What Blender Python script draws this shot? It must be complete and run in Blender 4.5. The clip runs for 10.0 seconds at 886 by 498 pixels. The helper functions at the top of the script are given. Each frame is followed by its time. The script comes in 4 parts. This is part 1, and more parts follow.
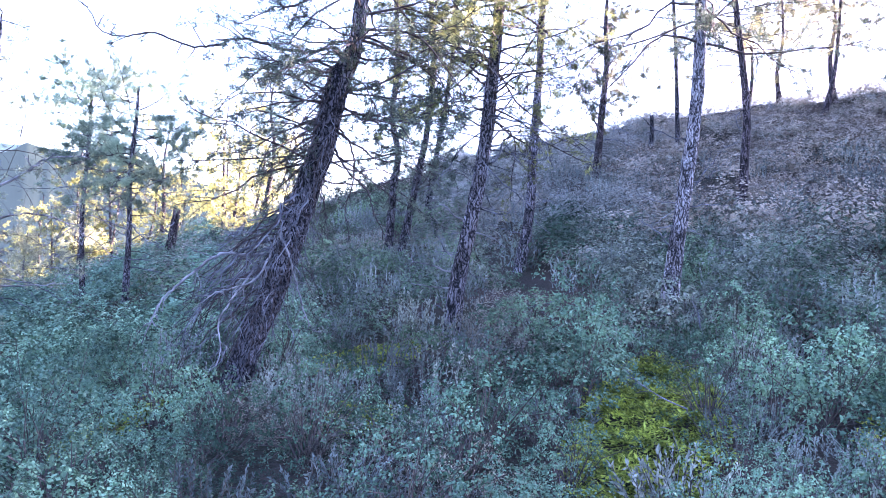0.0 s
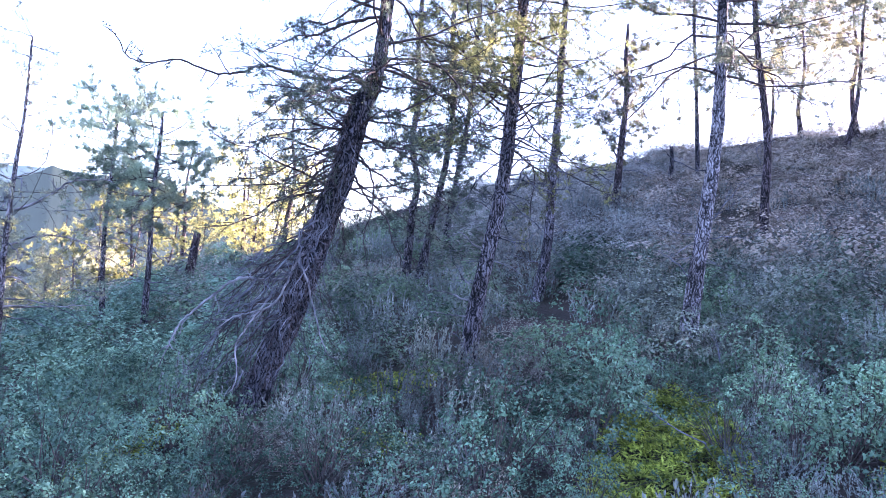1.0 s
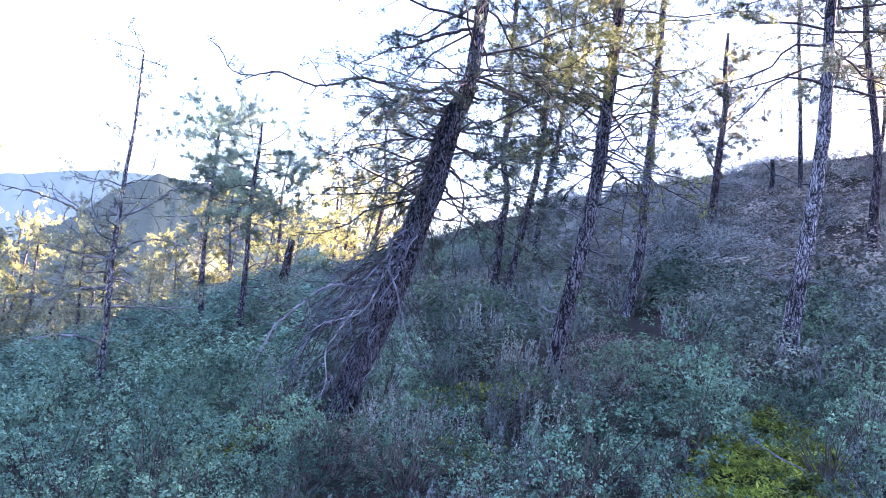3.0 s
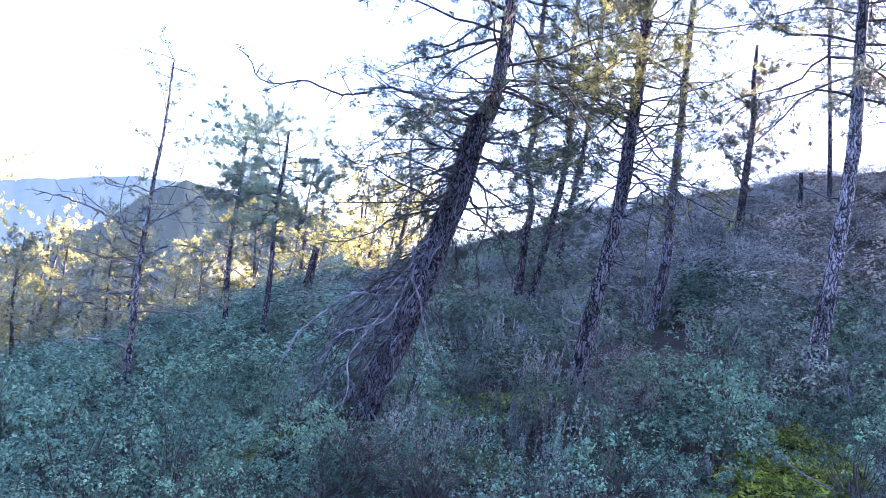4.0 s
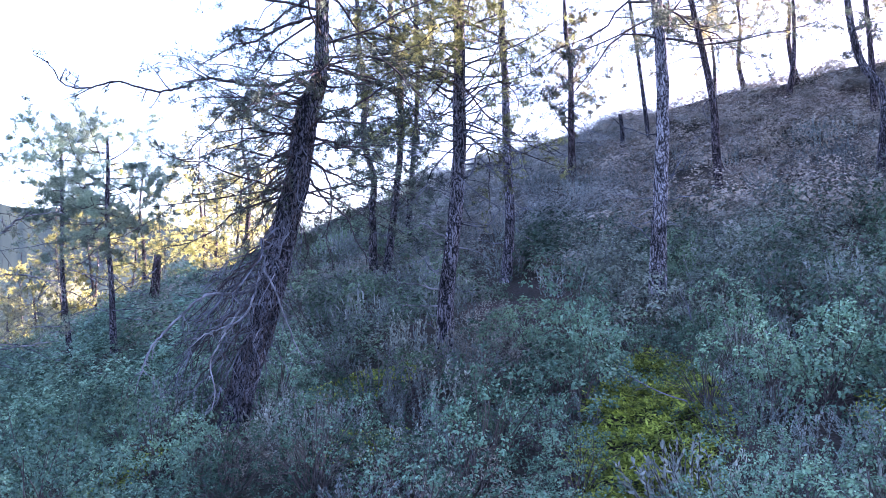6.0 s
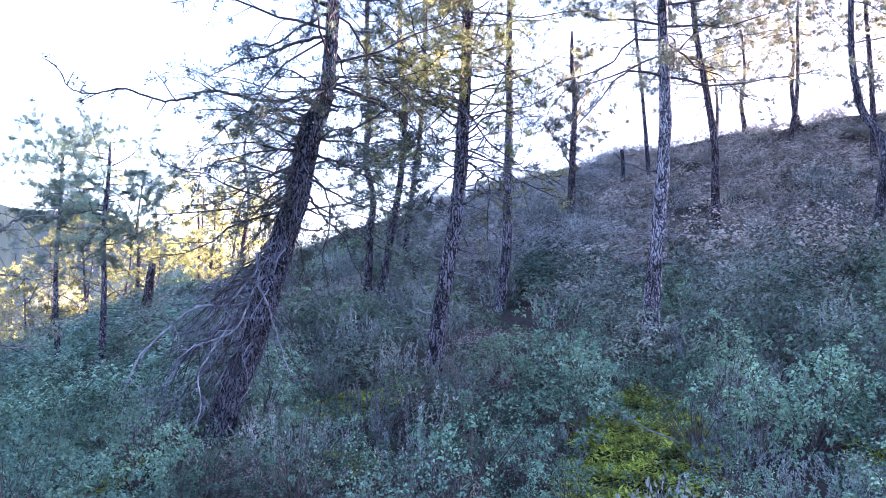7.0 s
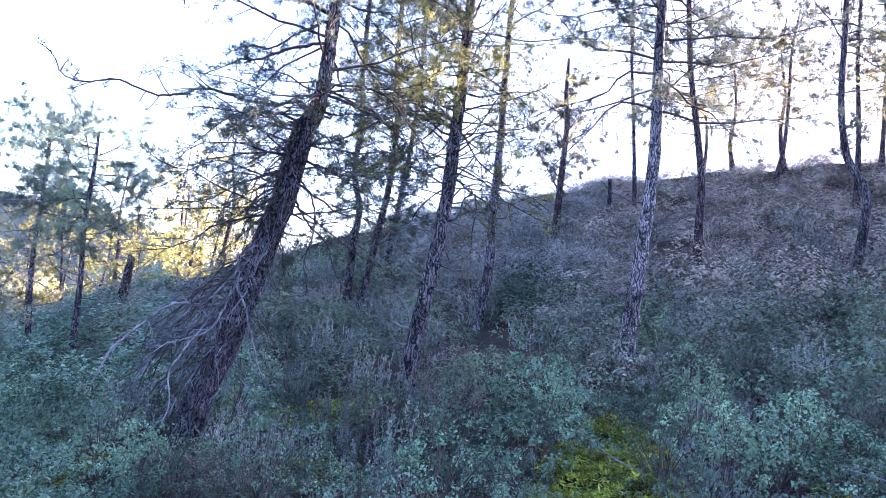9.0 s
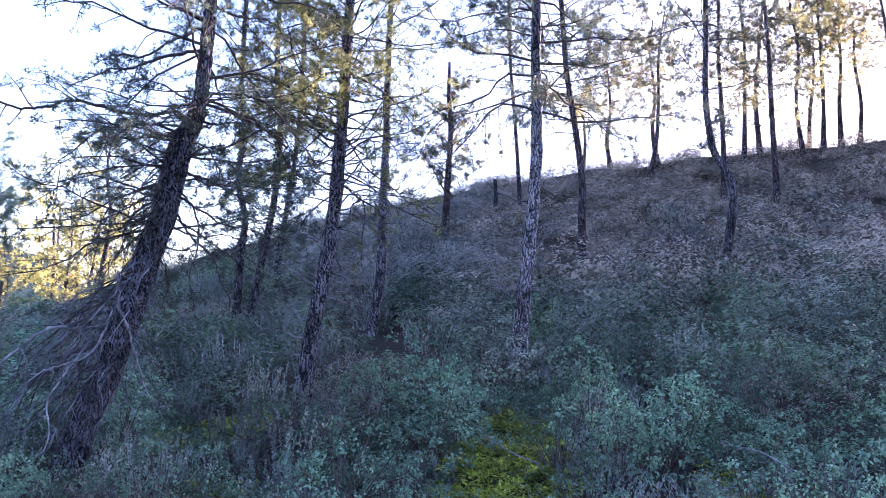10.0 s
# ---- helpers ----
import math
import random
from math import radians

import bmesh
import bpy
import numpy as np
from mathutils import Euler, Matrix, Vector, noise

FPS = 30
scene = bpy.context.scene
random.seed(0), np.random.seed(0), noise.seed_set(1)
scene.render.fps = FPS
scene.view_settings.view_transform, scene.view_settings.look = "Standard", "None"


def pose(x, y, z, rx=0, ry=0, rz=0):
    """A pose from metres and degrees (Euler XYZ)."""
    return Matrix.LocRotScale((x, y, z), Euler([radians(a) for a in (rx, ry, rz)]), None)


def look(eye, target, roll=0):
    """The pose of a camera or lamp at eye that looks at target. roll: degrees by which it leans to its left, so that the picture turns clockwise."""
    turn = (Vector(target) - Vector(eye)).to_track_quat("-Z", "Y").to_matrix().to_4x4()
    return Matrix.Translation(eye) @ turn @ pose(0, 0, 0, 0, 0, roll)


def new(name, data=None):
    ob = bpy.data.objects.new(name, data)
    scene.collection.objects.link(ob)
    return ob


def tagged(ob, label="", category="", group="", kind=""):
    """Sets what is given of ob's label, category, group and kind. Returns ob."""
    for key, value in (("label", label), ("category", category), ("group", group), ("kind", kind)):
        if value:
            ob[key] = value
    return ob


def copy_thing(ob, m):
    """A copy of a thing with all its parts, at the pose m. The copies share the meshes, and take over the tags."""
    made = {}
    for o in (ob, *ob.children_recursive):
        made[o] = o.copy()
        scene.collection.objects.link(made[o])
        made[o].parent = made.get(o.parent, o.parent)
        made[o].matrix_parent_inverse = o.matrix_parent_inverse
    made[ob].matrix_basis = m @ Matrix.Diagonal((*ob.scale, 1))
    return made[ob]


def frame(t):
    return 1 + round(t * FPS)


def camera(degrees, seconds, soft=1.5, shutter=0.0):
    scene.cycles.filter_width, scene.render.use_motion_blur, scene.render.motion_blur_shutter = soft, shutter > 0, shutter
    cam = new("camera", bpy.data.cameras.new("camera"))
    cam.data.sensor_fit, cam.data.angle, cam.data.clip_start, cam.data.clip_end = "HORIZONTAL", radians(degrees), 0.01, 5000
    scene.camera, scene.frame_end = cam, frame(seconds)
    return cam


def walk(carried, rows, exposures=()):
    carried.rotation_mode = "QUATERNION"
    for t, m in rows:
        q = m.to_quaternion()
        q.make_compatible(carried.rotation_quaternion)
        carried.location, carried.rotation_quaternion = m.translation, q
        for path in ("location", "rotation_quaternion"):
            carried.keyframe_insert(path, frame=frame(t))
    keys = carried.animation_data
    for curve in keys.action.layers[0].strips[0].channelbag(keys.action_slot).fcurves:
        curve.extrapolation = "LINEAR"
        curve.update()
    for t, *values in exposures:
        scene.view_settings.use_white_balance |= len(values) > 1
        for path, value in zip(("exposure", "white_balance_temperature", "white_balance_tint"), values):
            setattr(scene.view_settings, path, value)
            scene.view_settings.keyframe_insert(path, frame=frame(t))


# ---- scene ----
cam = camera(58.0, 10.0, 0.55)
EYE = 1.65
# seconds, then the turn about x, y and z: the eye stays where it is and the head turns
PATH = [
    (0, 91.505, -4.498, -0.118),
    (0.5, 93.358, -5.378, 0.751),
    (1, 93.396, -5.459, 1.125),
    (1.5, 93.324, -5.063, 2.169),
    (2, 93.403, -4.823, 2.183),
    (2.5, 93.379, -4.753, 3.747),
    (3, 93.484, -7.017, 7.432),
    (3.2, 93.534, -7.176, 8.609),
    (4.3, 94.013, -8.042, 8.965),
    (4.5, 93.809, -8.011, 8.661),
    (5, 94.097, -4.881, 5.598),
    (5.5, 92.393, 2.011, 0.548),
    (5.7, 92.570, 2.225, -0.558),
    (6.8, 93.659, -0.829, -1.037),
    (7, 94.549, -1.729, -1.524),
    (7.5, 95.254, -3.458, -2.404),
    (8, 95.509, -4.456, -2.171),
    (8.5, 95.738, -5.107, -2.732),
    (9, 95.791, -5.940, -3.156),
    (9.5, 95.748, -1.461, -8.381),
    (10, 96.654, -2.252, -10.632),
]
walk(cam, [(t, pose(0, 0, EYE, rx, ry, rz)) for t, rx, ry, rz in PATH],
     [(t, stops, 5260 if t == 4.5 else 5420, 41) for t, stops in ((0, 4.05), (0.5, 4.08), (0.8, 3.88), (1, 3.77), (2.5, 3.72), (4.5, 3.5), (5.5, 3.45), (7.5, 3.74), (9.0, 3.56), (9.5, 3.14), (10, 3.1))])

# ---- sky, sun, exposure ----
SUN_AZ, SUN_EL = 63.0, 11.8  # degrees to the right of straight ahead, and up
world = bpy.data.worlds.new("sky")
world.use_nodes = True
scene.world = world
wn = world.node_tree.nodes
sky = wn.new("ShaderNodeTexSky")
sky.sky_type = "NISHITA"
sky.sun_disc = False
sky.sun_elevation = radians(SUN_EL)
sky.sun_rotation = radians(SUN_AZ)
sky.air_density, sky.dust_density, sky.ozone_density = 1.0, 1.5, 1.0
wn["Background"].inputs["Strength"].default_value = 0.10
world.node_tree.links.new(sky.outputs["Color"], wn["Background"].inputs["Color"])
sun = new("sun", bpy.data.lights.new("sun", "SUN"))
sun.data.energy, sun.data.angle, sun.data.color = 7.0, radians(0.6), (1.0, 0.80, 0.52)
toward = Vector((math.sin(radians(SUN_AZ)) * math.cos(radians(SUN_EL)), math.cos(radians(SUN_AZ)) * math.cos(radians(SUN_EL)), math.sin(radians(SUN_EL))))
sun.matrix_world = look(toward * 90, (0, 0, 0))


# ---- materials ----
def shader(name, rough=0.8):
    m = bpy.data.materials.new(name)
    m.use_nodes = True
    n, l = m.node_tree.nodes, m.node_tree.links
    b = n["Principled BSDF"]
    b.inputs["Roughness"].default_value = rough
    b.inputs["Specular IOR Level"].default_value = 0.15
    return m, n, l, b


def ramp(n, l, source, stops):
    r = n.new("ShaderNodeValToRGB")
    el = r.color_ramp.elements
    while len(el) < len(stops):
        el.new(0.5)
    for e, (p, c) in zip(el, stops):
        e.position, e.color = p, (*c, 1)
    l.new(source, r.inputs["Fac"])
    return r.outputs["Color"]


def noise_node(n, l, scale, detail=4, coords="Object", stretch=(1, 1, 1)):
    tc, mp, t = n.new("ShaderNodeTexCoord"), n.new("ShaderNodeMapping"), n.new("ShaderNodeTexNoise")
    mp.inputs["Scale"].default_value = stretch
    t.inputs["Scale"].default_value, t.inputs["Detail"].default_value = scale, detail
    l.new(tc.outputs[coords], mp.inputs["Vector"])
    l.new(mp.outputs["Vector"], t.inputs["Vector"])
    return t.outputs["Fac"]


def mixed(n, l, a, b, fac, blend="MIX"):
    x = n.new("ShaderNodeMix")
    x.data_type, x.blend_type = "RGBA", blend
    for value, socket in ((fac, x.inputs[0]), (a, x.inputs[6]), (b, x.inputs[7])):
        if isinstance(value, (int, float)):
            socket.default_value = value
        elif isinstance(value, tuple):
            socket.default_value = (*value, 1)
        else:
            l.new(value, socket)
    return x.outputs[2]


def bark_material(name, dark, mid, light, plate=30.0):
    """Plates parted by long upright fissures, with fine scales on them."""
    m, n, l, b = shader(name, 0.92)
    tc, warp, t = n.new("ShaderNodeTexCoord"), n.new("ShaderNodeVectorMath"), n.new("ShaderNodeTexNoise")
    t.inputs["Scale"].default_value, t.inputs["Detail"].default_value = 14, 5
    warp.operation = "MULTIPLY_ADD"
    warp.inputs[1].default_value = (0.10, 0.10, 0.30)
    l.new(tc.outputs["Object"], t.inputs["Vector"])
    l.new(t.outputs["Color"], warp.inputs[0])
    l.new(tc.outputs["Object"], warp.inputs[2])
    heights = []
    for scale, squeeze in ((plate, 0.12), (plate * 2.1, 0.4)):
        mp, v = n.new("ShaderNodeMapping"), n.new("ShaderNodeTexVoronoi")
        mp.inputs["Scale"].default_value = (1, 1, squeeze)
        v.feature = "DISTANCE_TO_EDGE"
        v.inputs["Scale"].default_value = scale
        l.new(warp.outputs[0], mp.inputs["Vector"])
        l.new(mp.outputs["Vector"], v.inputs["Vector"])
        heights.append(v.outputs["Distance"])
    col = ramp(n, l, heights[0], [(0.0, dark), (0.05, dark), (0.12, mid), (0.30, light)])
    scales = ramp(n, l, heights[1], [(0.0, (0.45, 0.44, 0.45)), (0.12, (0.9, 0.9, 0.9)), (0.4, (1.15, 1.15, 1.15))])
    col = mixed(n, l, col, scales, 0.9, "MULTIPLY")
    grain = ramp(n, l, noise_node(n, l, 70, 5, stretch=(1, 1, 0.3)), [(0.3, (0.5, 0.48, 0.48)), (0.72, (1.4, 1.38, 1.38))])
    col = mixed(n, l, col, grain, 0.8, "MULTIPLY")
    stain = ramp(n, l, noise_node(n, l, 1.6, 4), [(0.40, (0.36, 0.35, 0.36)), (0.60, (1.3, 1.3, 1.3))])
    l.new(mixed(n, l, col, stain, 0.8, "MULTIPLY"), b.inputs["Base Color"])
    bump = n.new("ShaderNodeBump")
    bump.inputs["Strength"].default_value, bump.inputs["Distance"].default_value = 1.0, 0.04
    l.new(heights[0], bump.inputs["Height"])
    l.new(bump.outputs["Normal"], b.inputs["Normal"])
    return m


def leaf_material(name, low, high, through_light=0.35, rough=0.6, patch=(0.42, 0.46, 0.46), patch_scale=1.0):
    """Leaves vary piece by piece, plant by plant and, where given, in patches over the ground."""
    m, n, l, b = shader(name, rough)
    g, oi = n.new("ShaderNodeNewGeometry"), n.new("ShaderNodeObjectInfo")
    col = ramp(n, l, g.outputs["Random Per Island"], [(0.0, low), (1.0, high)])
    tint = ramp(n, l, oi.outputs["Random"], [(0.0, (0.6, 0.66, 0.68)), (0.5, (0.95, 0.97, 1.0)), (1.0, (1.35, 1.3, 1.15))])
    col = mixed(n, l, col, tint, 0.8, "MULTIPLY")
    # Random tone by patches; the dark ones also stand in for shade between clumps.
    t = n.new("ShaderNodeTexNoise")
    t.inputs["Scale"].default_value, t.inputs["Detail"].default_value = patch_scale, 2
    l.new(g.outputs["Position"], t.inputs["Vector"])
    col = mixed(n, l, col, ramp(n, l, t.outputs["Fac"], [(0.38, patch), (0.5, (0.9, 0.9, 0.9)), (0.62, (1.5, 1.48, 1.42))]), 1.0, "MULTIPLY")
    l.new(col, b.inputs["Base Color"])
    tr, mix = n.new("ShaderNodeBsdfTranslucent"), n.new("ShaderNodeMixShader")
    l.new(col, tr.inputs["Color"])
    mix.inputs["Fac"].default_value = through_light
    l.new(b.outputs[0], mix.inputs[1])
    l.new(tr.outputs[0], mix.inputs[2])
    l.new(mix.outputs[0], n["Material Output"].inputs["Surface"])
    return m


def wood_material(name, low, high, scale=22):
    m, n, l, b = shader(name, 0.9)
    col = ramp(n, l, noise_node(n, l, scale, 5), [(0.35, low), (0.65, high)])
    l.new(col, b.inputs["Base Color"])
    return m


BARK = bark_material("pine_bark", (0.014, 0.014, 0.020), (0.13, 0.128, 0.158), (0.29, 0.292, 0.345), 30)
BARK_PALE = bark_material("pale_pine_bark", (0.03, 0.03, 0.038), (0.25, 0.25, 0.29), (0.46, 0.465, 0.52), 30)
BARK_DARK = bark_material("dark_pine_bark", (0.008, 0.008, 0.012), (0.06, 0.06, 0.078), (0.17, 0.172, 0.21), 32)
BARK_RED = bark_material("reddish_pine_bark", (0.014, 0.011, 0.013), (0.082, 0.068, 0.08), (0.20, 0.175, 0.20), 28)
BARK_FAR = bark_material("thin_pine_bark", (0.012, 0.012, 0.016), (0.085, 0.082, 0.098), (0.20, 0.20, 0.235), 28)
TWIG = wood_material("pine_twig", (0.025, 0.02, 0.022), (0.08, 0.066, 0.07))
DEAD = wood_material("weathered_dead_wood", (0.016, 0.018, 0.024), (0.19, 0.20, 0.245), 6)
DEAD_PALE = wood_material("bleached_dead_wood", (0.06, 0.06, 0.068), (0.29, 0.29, 0.32), 8)
STEM = wood_material("shrub_stem", (0.035, 0.03, 0.03), (0.11, 0.095, 0.09))
NEEDLE = leaf_material("pine_needles", (0.04, 0.055, 0.045), (0.12, 0.15, 0.12), 0.3)
NEEDLE_OLIVE = leaf_material("olive_pine_needles", (0.065, 0.068, 0.04), (0.24, 0.225, 0.135), 0.45)
# Sunlight on the second pine's crown is put into this yellow colour.
NEEDLE_LIT = leaf_material("sunlit_tint_needles", (0.15, 0.158, 0.06), (0.46, 0.445, 0.19), 0.6)
# Gold of low sun on some crest pines, painted into the needles.
NEEDLE_SUN_GOLD = leaf_material("golden_sunlit_needles", (0.18, 0.175, 0.08), (0.55, 0.50, 0.25), 0.45)
# Yellow of the sunlit valley, given to grove and scrub as base colour.
NEEDLE_SUN = leaf_material("sun_tinted_pine_needles", (0.22, 0.225, 0.08), (0.48, 0.46, 0.18), 0.62, patch=(0.7, 0.7, 0.7), patch_scale=0.3)
# Grey-olive, paled to stand in for haze over the pines on the left.
NEEDLE_SHADE = leaf_material("hazed_grey_olive_needles", (0.17, 0.185, 0.135), (0.34, 0.35, 0.25), 0.5, patch=(0.7, 0.74, 0.74), patch_scale=0.5)
NEEDLE_BLUE = leaf_material("blue_green_pine_needles", (0.10, 0.15, 0.125), (0.24, 0.31, 0.255), 0.4)
LEAF = leaf_material("shrub_leaf", (0.064, 0.123, 0.082), (0.175, 0.288, 0.202), 0.2, 0.6)
LEAF_GREEN = leaf_material("dull_shrub_leaf", (0.085, 0.108, 0.088), (0.175, 0.21, 0.17), 0.2, 0.6, patch=(0.55, 0.58, 0.58))
LEAF_DARK = leaf_material("dark_shrub_leaf", (0.05, 0.09, 0.058), (0.112, 0.178, 0.116), 0.2, 0.6)
LEAF_GREY = leaf_material("grey_shrub_leaf", (0.12, 0.145, 0.138), (0.24, 0.268, 0.26), 0.15, 0.6, patch=(0.6, 0.62, 0.62))
LEAF_HEATH = leaf_material("heath_leaf", (0.145, 0.144, 0.126), (0.205, 0.2, 0.176), 0.15, patch=(0.62, 0.64, 0.62))
LEAF_BROWN = leaf_material("dry_heath_leaf", (0.195, 0.171, 0.15), (0.242, 0.214, 0.188), 0.15, patch=(0.72, 0.73, 0.73))
LEAF_CREST = leaf_material("pale_heath_leaf", (0.205, 0.207, 0.185), (0.29, 0.288, 0.26), 0.15, patch=(0.7, 0.72, 0.72))
MOSS = leaf_material("moss_blade", (0.06, 0.085, 0.016), (0.34, 0.385, 0.065), 0.15, patch=(0.5, 0.55, 0.55), patch_scale=5.0)


def ground_material():
    m, n, l, b = shader("hillside_soil", 0.95)
    base = ramp(n, l, noise_node(n, l, 0.8, 6), [(0.35, (0.02, 0.022, 0.015)), (0.5, (0.03, 0.026, 0.021)), (0.65, (0.055, 0.04, 0.038))])
    fine = ramp(n, l, noise_node(n, l, 28, 6), [(0.3, (0.45, 0.45, 0.45)), (0.7, (1.35, 1.3, 1.25))])
    l.new(mixed(n, l, base, fine, 0.9, "MULTIPLY"), b.inputs["Base Color"])
    bump = n.new("ShaderNodeBump")
    bump.inputs["Strength"].default_value, bump.inputs["Distance"].default_value = 0.9, 0.05
    l.new(noise_node(n, l, 20, 6), bump.inputs["Height"])
    l.new(bump.outputs["Normal"], b.inputs["Normal"])
    return m


SOIL = ground_material()


# ---- mesh tools ----
class Geo:
    """Gathers pieces: vertices, faces of three or four corners, and the number of their material."""

    def __init__(self):
        self.v, self.f, self.n = [], [], 0

    def add(self, v, f, mat=0):
        self.v.append(np.asarray(v, float))
        self.f.append((np.asarray(f, int) + self.n, mat))
        self.n += len(v)

    def mesh(self, name, mats, smooth=True):
        me = bpy.data.meshes.new(name)
        v = np.concatenate(self.v)
        me.vertices.add(len(v))
        me.vertices.foreach_set("co", v.astype(np.float32).ravel())
        loops = np.concatenate([f.ravel() for f, _ in self.f])
        sizes = np.concatenate([np.full(len(f), f.shape[1]) for f, _ in self.f])
        which = np.concatenate([np.full(len(f), k) for f, k in self.f])
        me.loops.add(len(loops))
        me.loops.foreach_set("vertex_index", loops.astype(np.int32))
        me.polygons.add(len(sizes))
        me.polygons.foreach_set("loop_start", (np.cumsum(sizes) - sizes).astype(np.int32))
        for m in mats:
            me.materials.append(m)
        me.polygons.foreach_set("material_index", which.astype(np.int32))
        me.polygons.foreach_set("use_smooth", np.full(len(sizes), smooth))
        me.update(calc_edges=True)
        return me


def part(name, geo, mats, parent=None, label="", smooth=True):
    ob = new(name, geo.mesh(name, mats if isinstance(mats, (list, tuple)) else [mats], smooth))
    ob.parent = parent
    return tagged(ob, label)


def spline(points, n):
    """n points on a smooth curve through the given ones."""
    p = np.asarray(points, float)
    if len(p) == 2:
        return p[0] + np.linspace(0, 1, n)[:, None] * (p[1] - p[0])
    q = np.vstack([2 * p[0] - p[1], p, 2 * p[-1] - p[-2]])
    u = np.linspace(0, len(p) - 1 - 1e-9, n)
    i, s = u.astype(int), (u % 1)[:, None]
    a, b, c, d = q[i], q[i + 1], q[i + 2], q[i + 3]
    return 0.5 * (2 * b + (c - a) * s + (2 * a - 5 * b + 4 * c - d) * s ** 2 + (3 * b - a - 3 * c + d) * s ** 3)


def tube(geo, pts, radii, sides=6, mat=0, rough=0.0, rng=None, cap=True):
    pts = np.asarray(pts, float)
    n = len(pts)
    radii = np.broadcast_to(np.asarray(radii, float), (n,))
    tan = np.gradient(pts, axis=0)
    tan /= np.linalg.norm(tan, axis=1)[:, None] + 1e-9
    ref = np.array([0.31, 0.95, 0.05]) if abs(tan[0][2]) > 0.6 else np.array([0.05, 0.1, 1.0])
    u = np.cross(tan, ref)
    u /= np.linalg.norm(u, axis=1)[:, None] + 1e-9
    w = np.cross(tan, u)
    ang = np.linspace(0, 2 * np.pi, sides, endpoint=False)
    r = radii[:, None] * np.ones(sides)
    if rough:
        k = rng.normal(0, 1, (n, sides))
        k = (k + np.roll(k, 1, 0) + np.roll(k, 2, 0)) / 1.7
        r = r * (1 + rough * k)
    v = pts[:, None] + r[:, :, None] * (np.cos(ang)[None, :, None] * u[:, None] + np.sin(ang)[None, :, None] * w[:, None])
    i, j = np.meshgrid(np.arange(n - 1), np.arange(sides), indexing="ij")
    k = (j + 1) % sides
    f = np.stack([i * sides + j, i * sides + k, (i + 1) * sides + k, (i + 1) * sides + j], -1).reshape(-1, 4)
    geo.add(v.reshape(-1, 3), f, mat)


def frames_along(d, rng):
    """Turn matrices whose third column lies along d, with a chance spin."""
    d = d / (np.linalg.norm(d, axis=1)[:, None] + 1e-9)
    a = rng.normal(0, 1, d.shape)
    u = np.cross(d, a)
    u /= np.linalg.norm(u, axis=1)[:, None] + 1e-9
    return np.stack([u, np.cross(d, u), d], -1)


def scatter(geo, template, place, turn, size, mat=0):
    """Copies of a small template (vertices, faces) at many places."""
    tv, tf = template
    v = np.einsum("nij,kj->nki", turn, tv) * np.asarray(size)[:, None, None] + np.asarray(place)[:, None]
    f = tf[None] + (np.arange(len(place)) * len(tv))[:, None, None]
    geo.add(v.reshape(-1, 3), f.reshape(-1, tf.shape[1]), mat)


def tuft_template(rng, blades=14, length=0.046, width=0.0032, spread=1.9):
    """A tuft of needles that spread from a short shoot."""
    v, f = [], []
    for k in range(blades):
        a, s = rng.uniform(0, 2 * np.pi), spread * np.sqrt(rng.uniform(0.05, 1))
        d = np.array([np.cos(a) * np.sin(s), np.sin(a) * np.sin(s), np.cos(s)])
        side = np.cross(d, rng.normal(0, 1, 3))
        side *= width / np.linalg.norm(side)
        base = np.array([0, 0, rng.uniform(-0.03, 0.025)])
        v += [base - side, base + side, base + d * length * rng.uniform(0.6, 1.1)]
        f.append((3 * k, 3 * k + 1, 3 * k + 2))
    return np.array(v), np.array(f)


def frames_facing(nrm, rng):
    """Turn matrices of leaves whose faces look along nrm."""
    nrm = nrm / (np.linalg.norm(nrm, axis=1)[:, None] + 1e-9)
    axis = rng.normal(0, 1, nrm.shape)
    axis -= nrm * (axis * nrm).sum(1)[:, None]
    axis /= np.linalg.norm(axis, axis=1)[:, None] + 1e-9
    return np.stack([np.cross(nrm, axis), nrm, axis], -1)


LEAF_SHAPE = (np.array([(0, 0, 0), (0.36, 0.03, 0.5), (0, -0.04, 1.0), (-0.36, 0.03, 0.5)]), np.array([(0, 1, 2, 3)]))
NARROW_LEAF = (np.array([(0, 0, 0), (0.12, 0.02, 0.5), (0, -0.04, 1.0), (-0.12, 0.02, 0.5)]), np.array([(0, 1, 2, 3)]))
WAND_LEAF = (np.array([(0, 0, 0), (0.2, 0.03, 0.45), (0, -0.04, 1.0), (-0.2, 0.03, 0.45)]), np.array([(0, 1, 2, 3)]))
FAR_LEAF = (np.array([(-0.34, 0.0, 0.1), (0.34, 0.0, 0.1), (0, 0, 1.0)]), np.array([(0, 1, 2)]))
FAR_NARROW = (np.array([(-0.2, 0.0, 0.0), (0.2, 0.0, 0.0), (0, 0, 1.0)]), np.array([(0, 1, 2)]))


# ---- the hillside ----
def skyline(az):
    """The rise in degrees of the crest as seen from the eye, and its distance."""
    c, s = np.cos(az), np.sin(az)
    rise = -3.050 + 8.212 * c + 12.472 * s - 0.095 * np.cos(2 * az) + 3.934 * np.sin(2 * az) + 2.435 * np.cos(3 * az) - 0.314 * np.sin(3 * az)
    return rise, 24.0 + 6.0 * np.tanh((np.degrees(az) + 15) / 20)


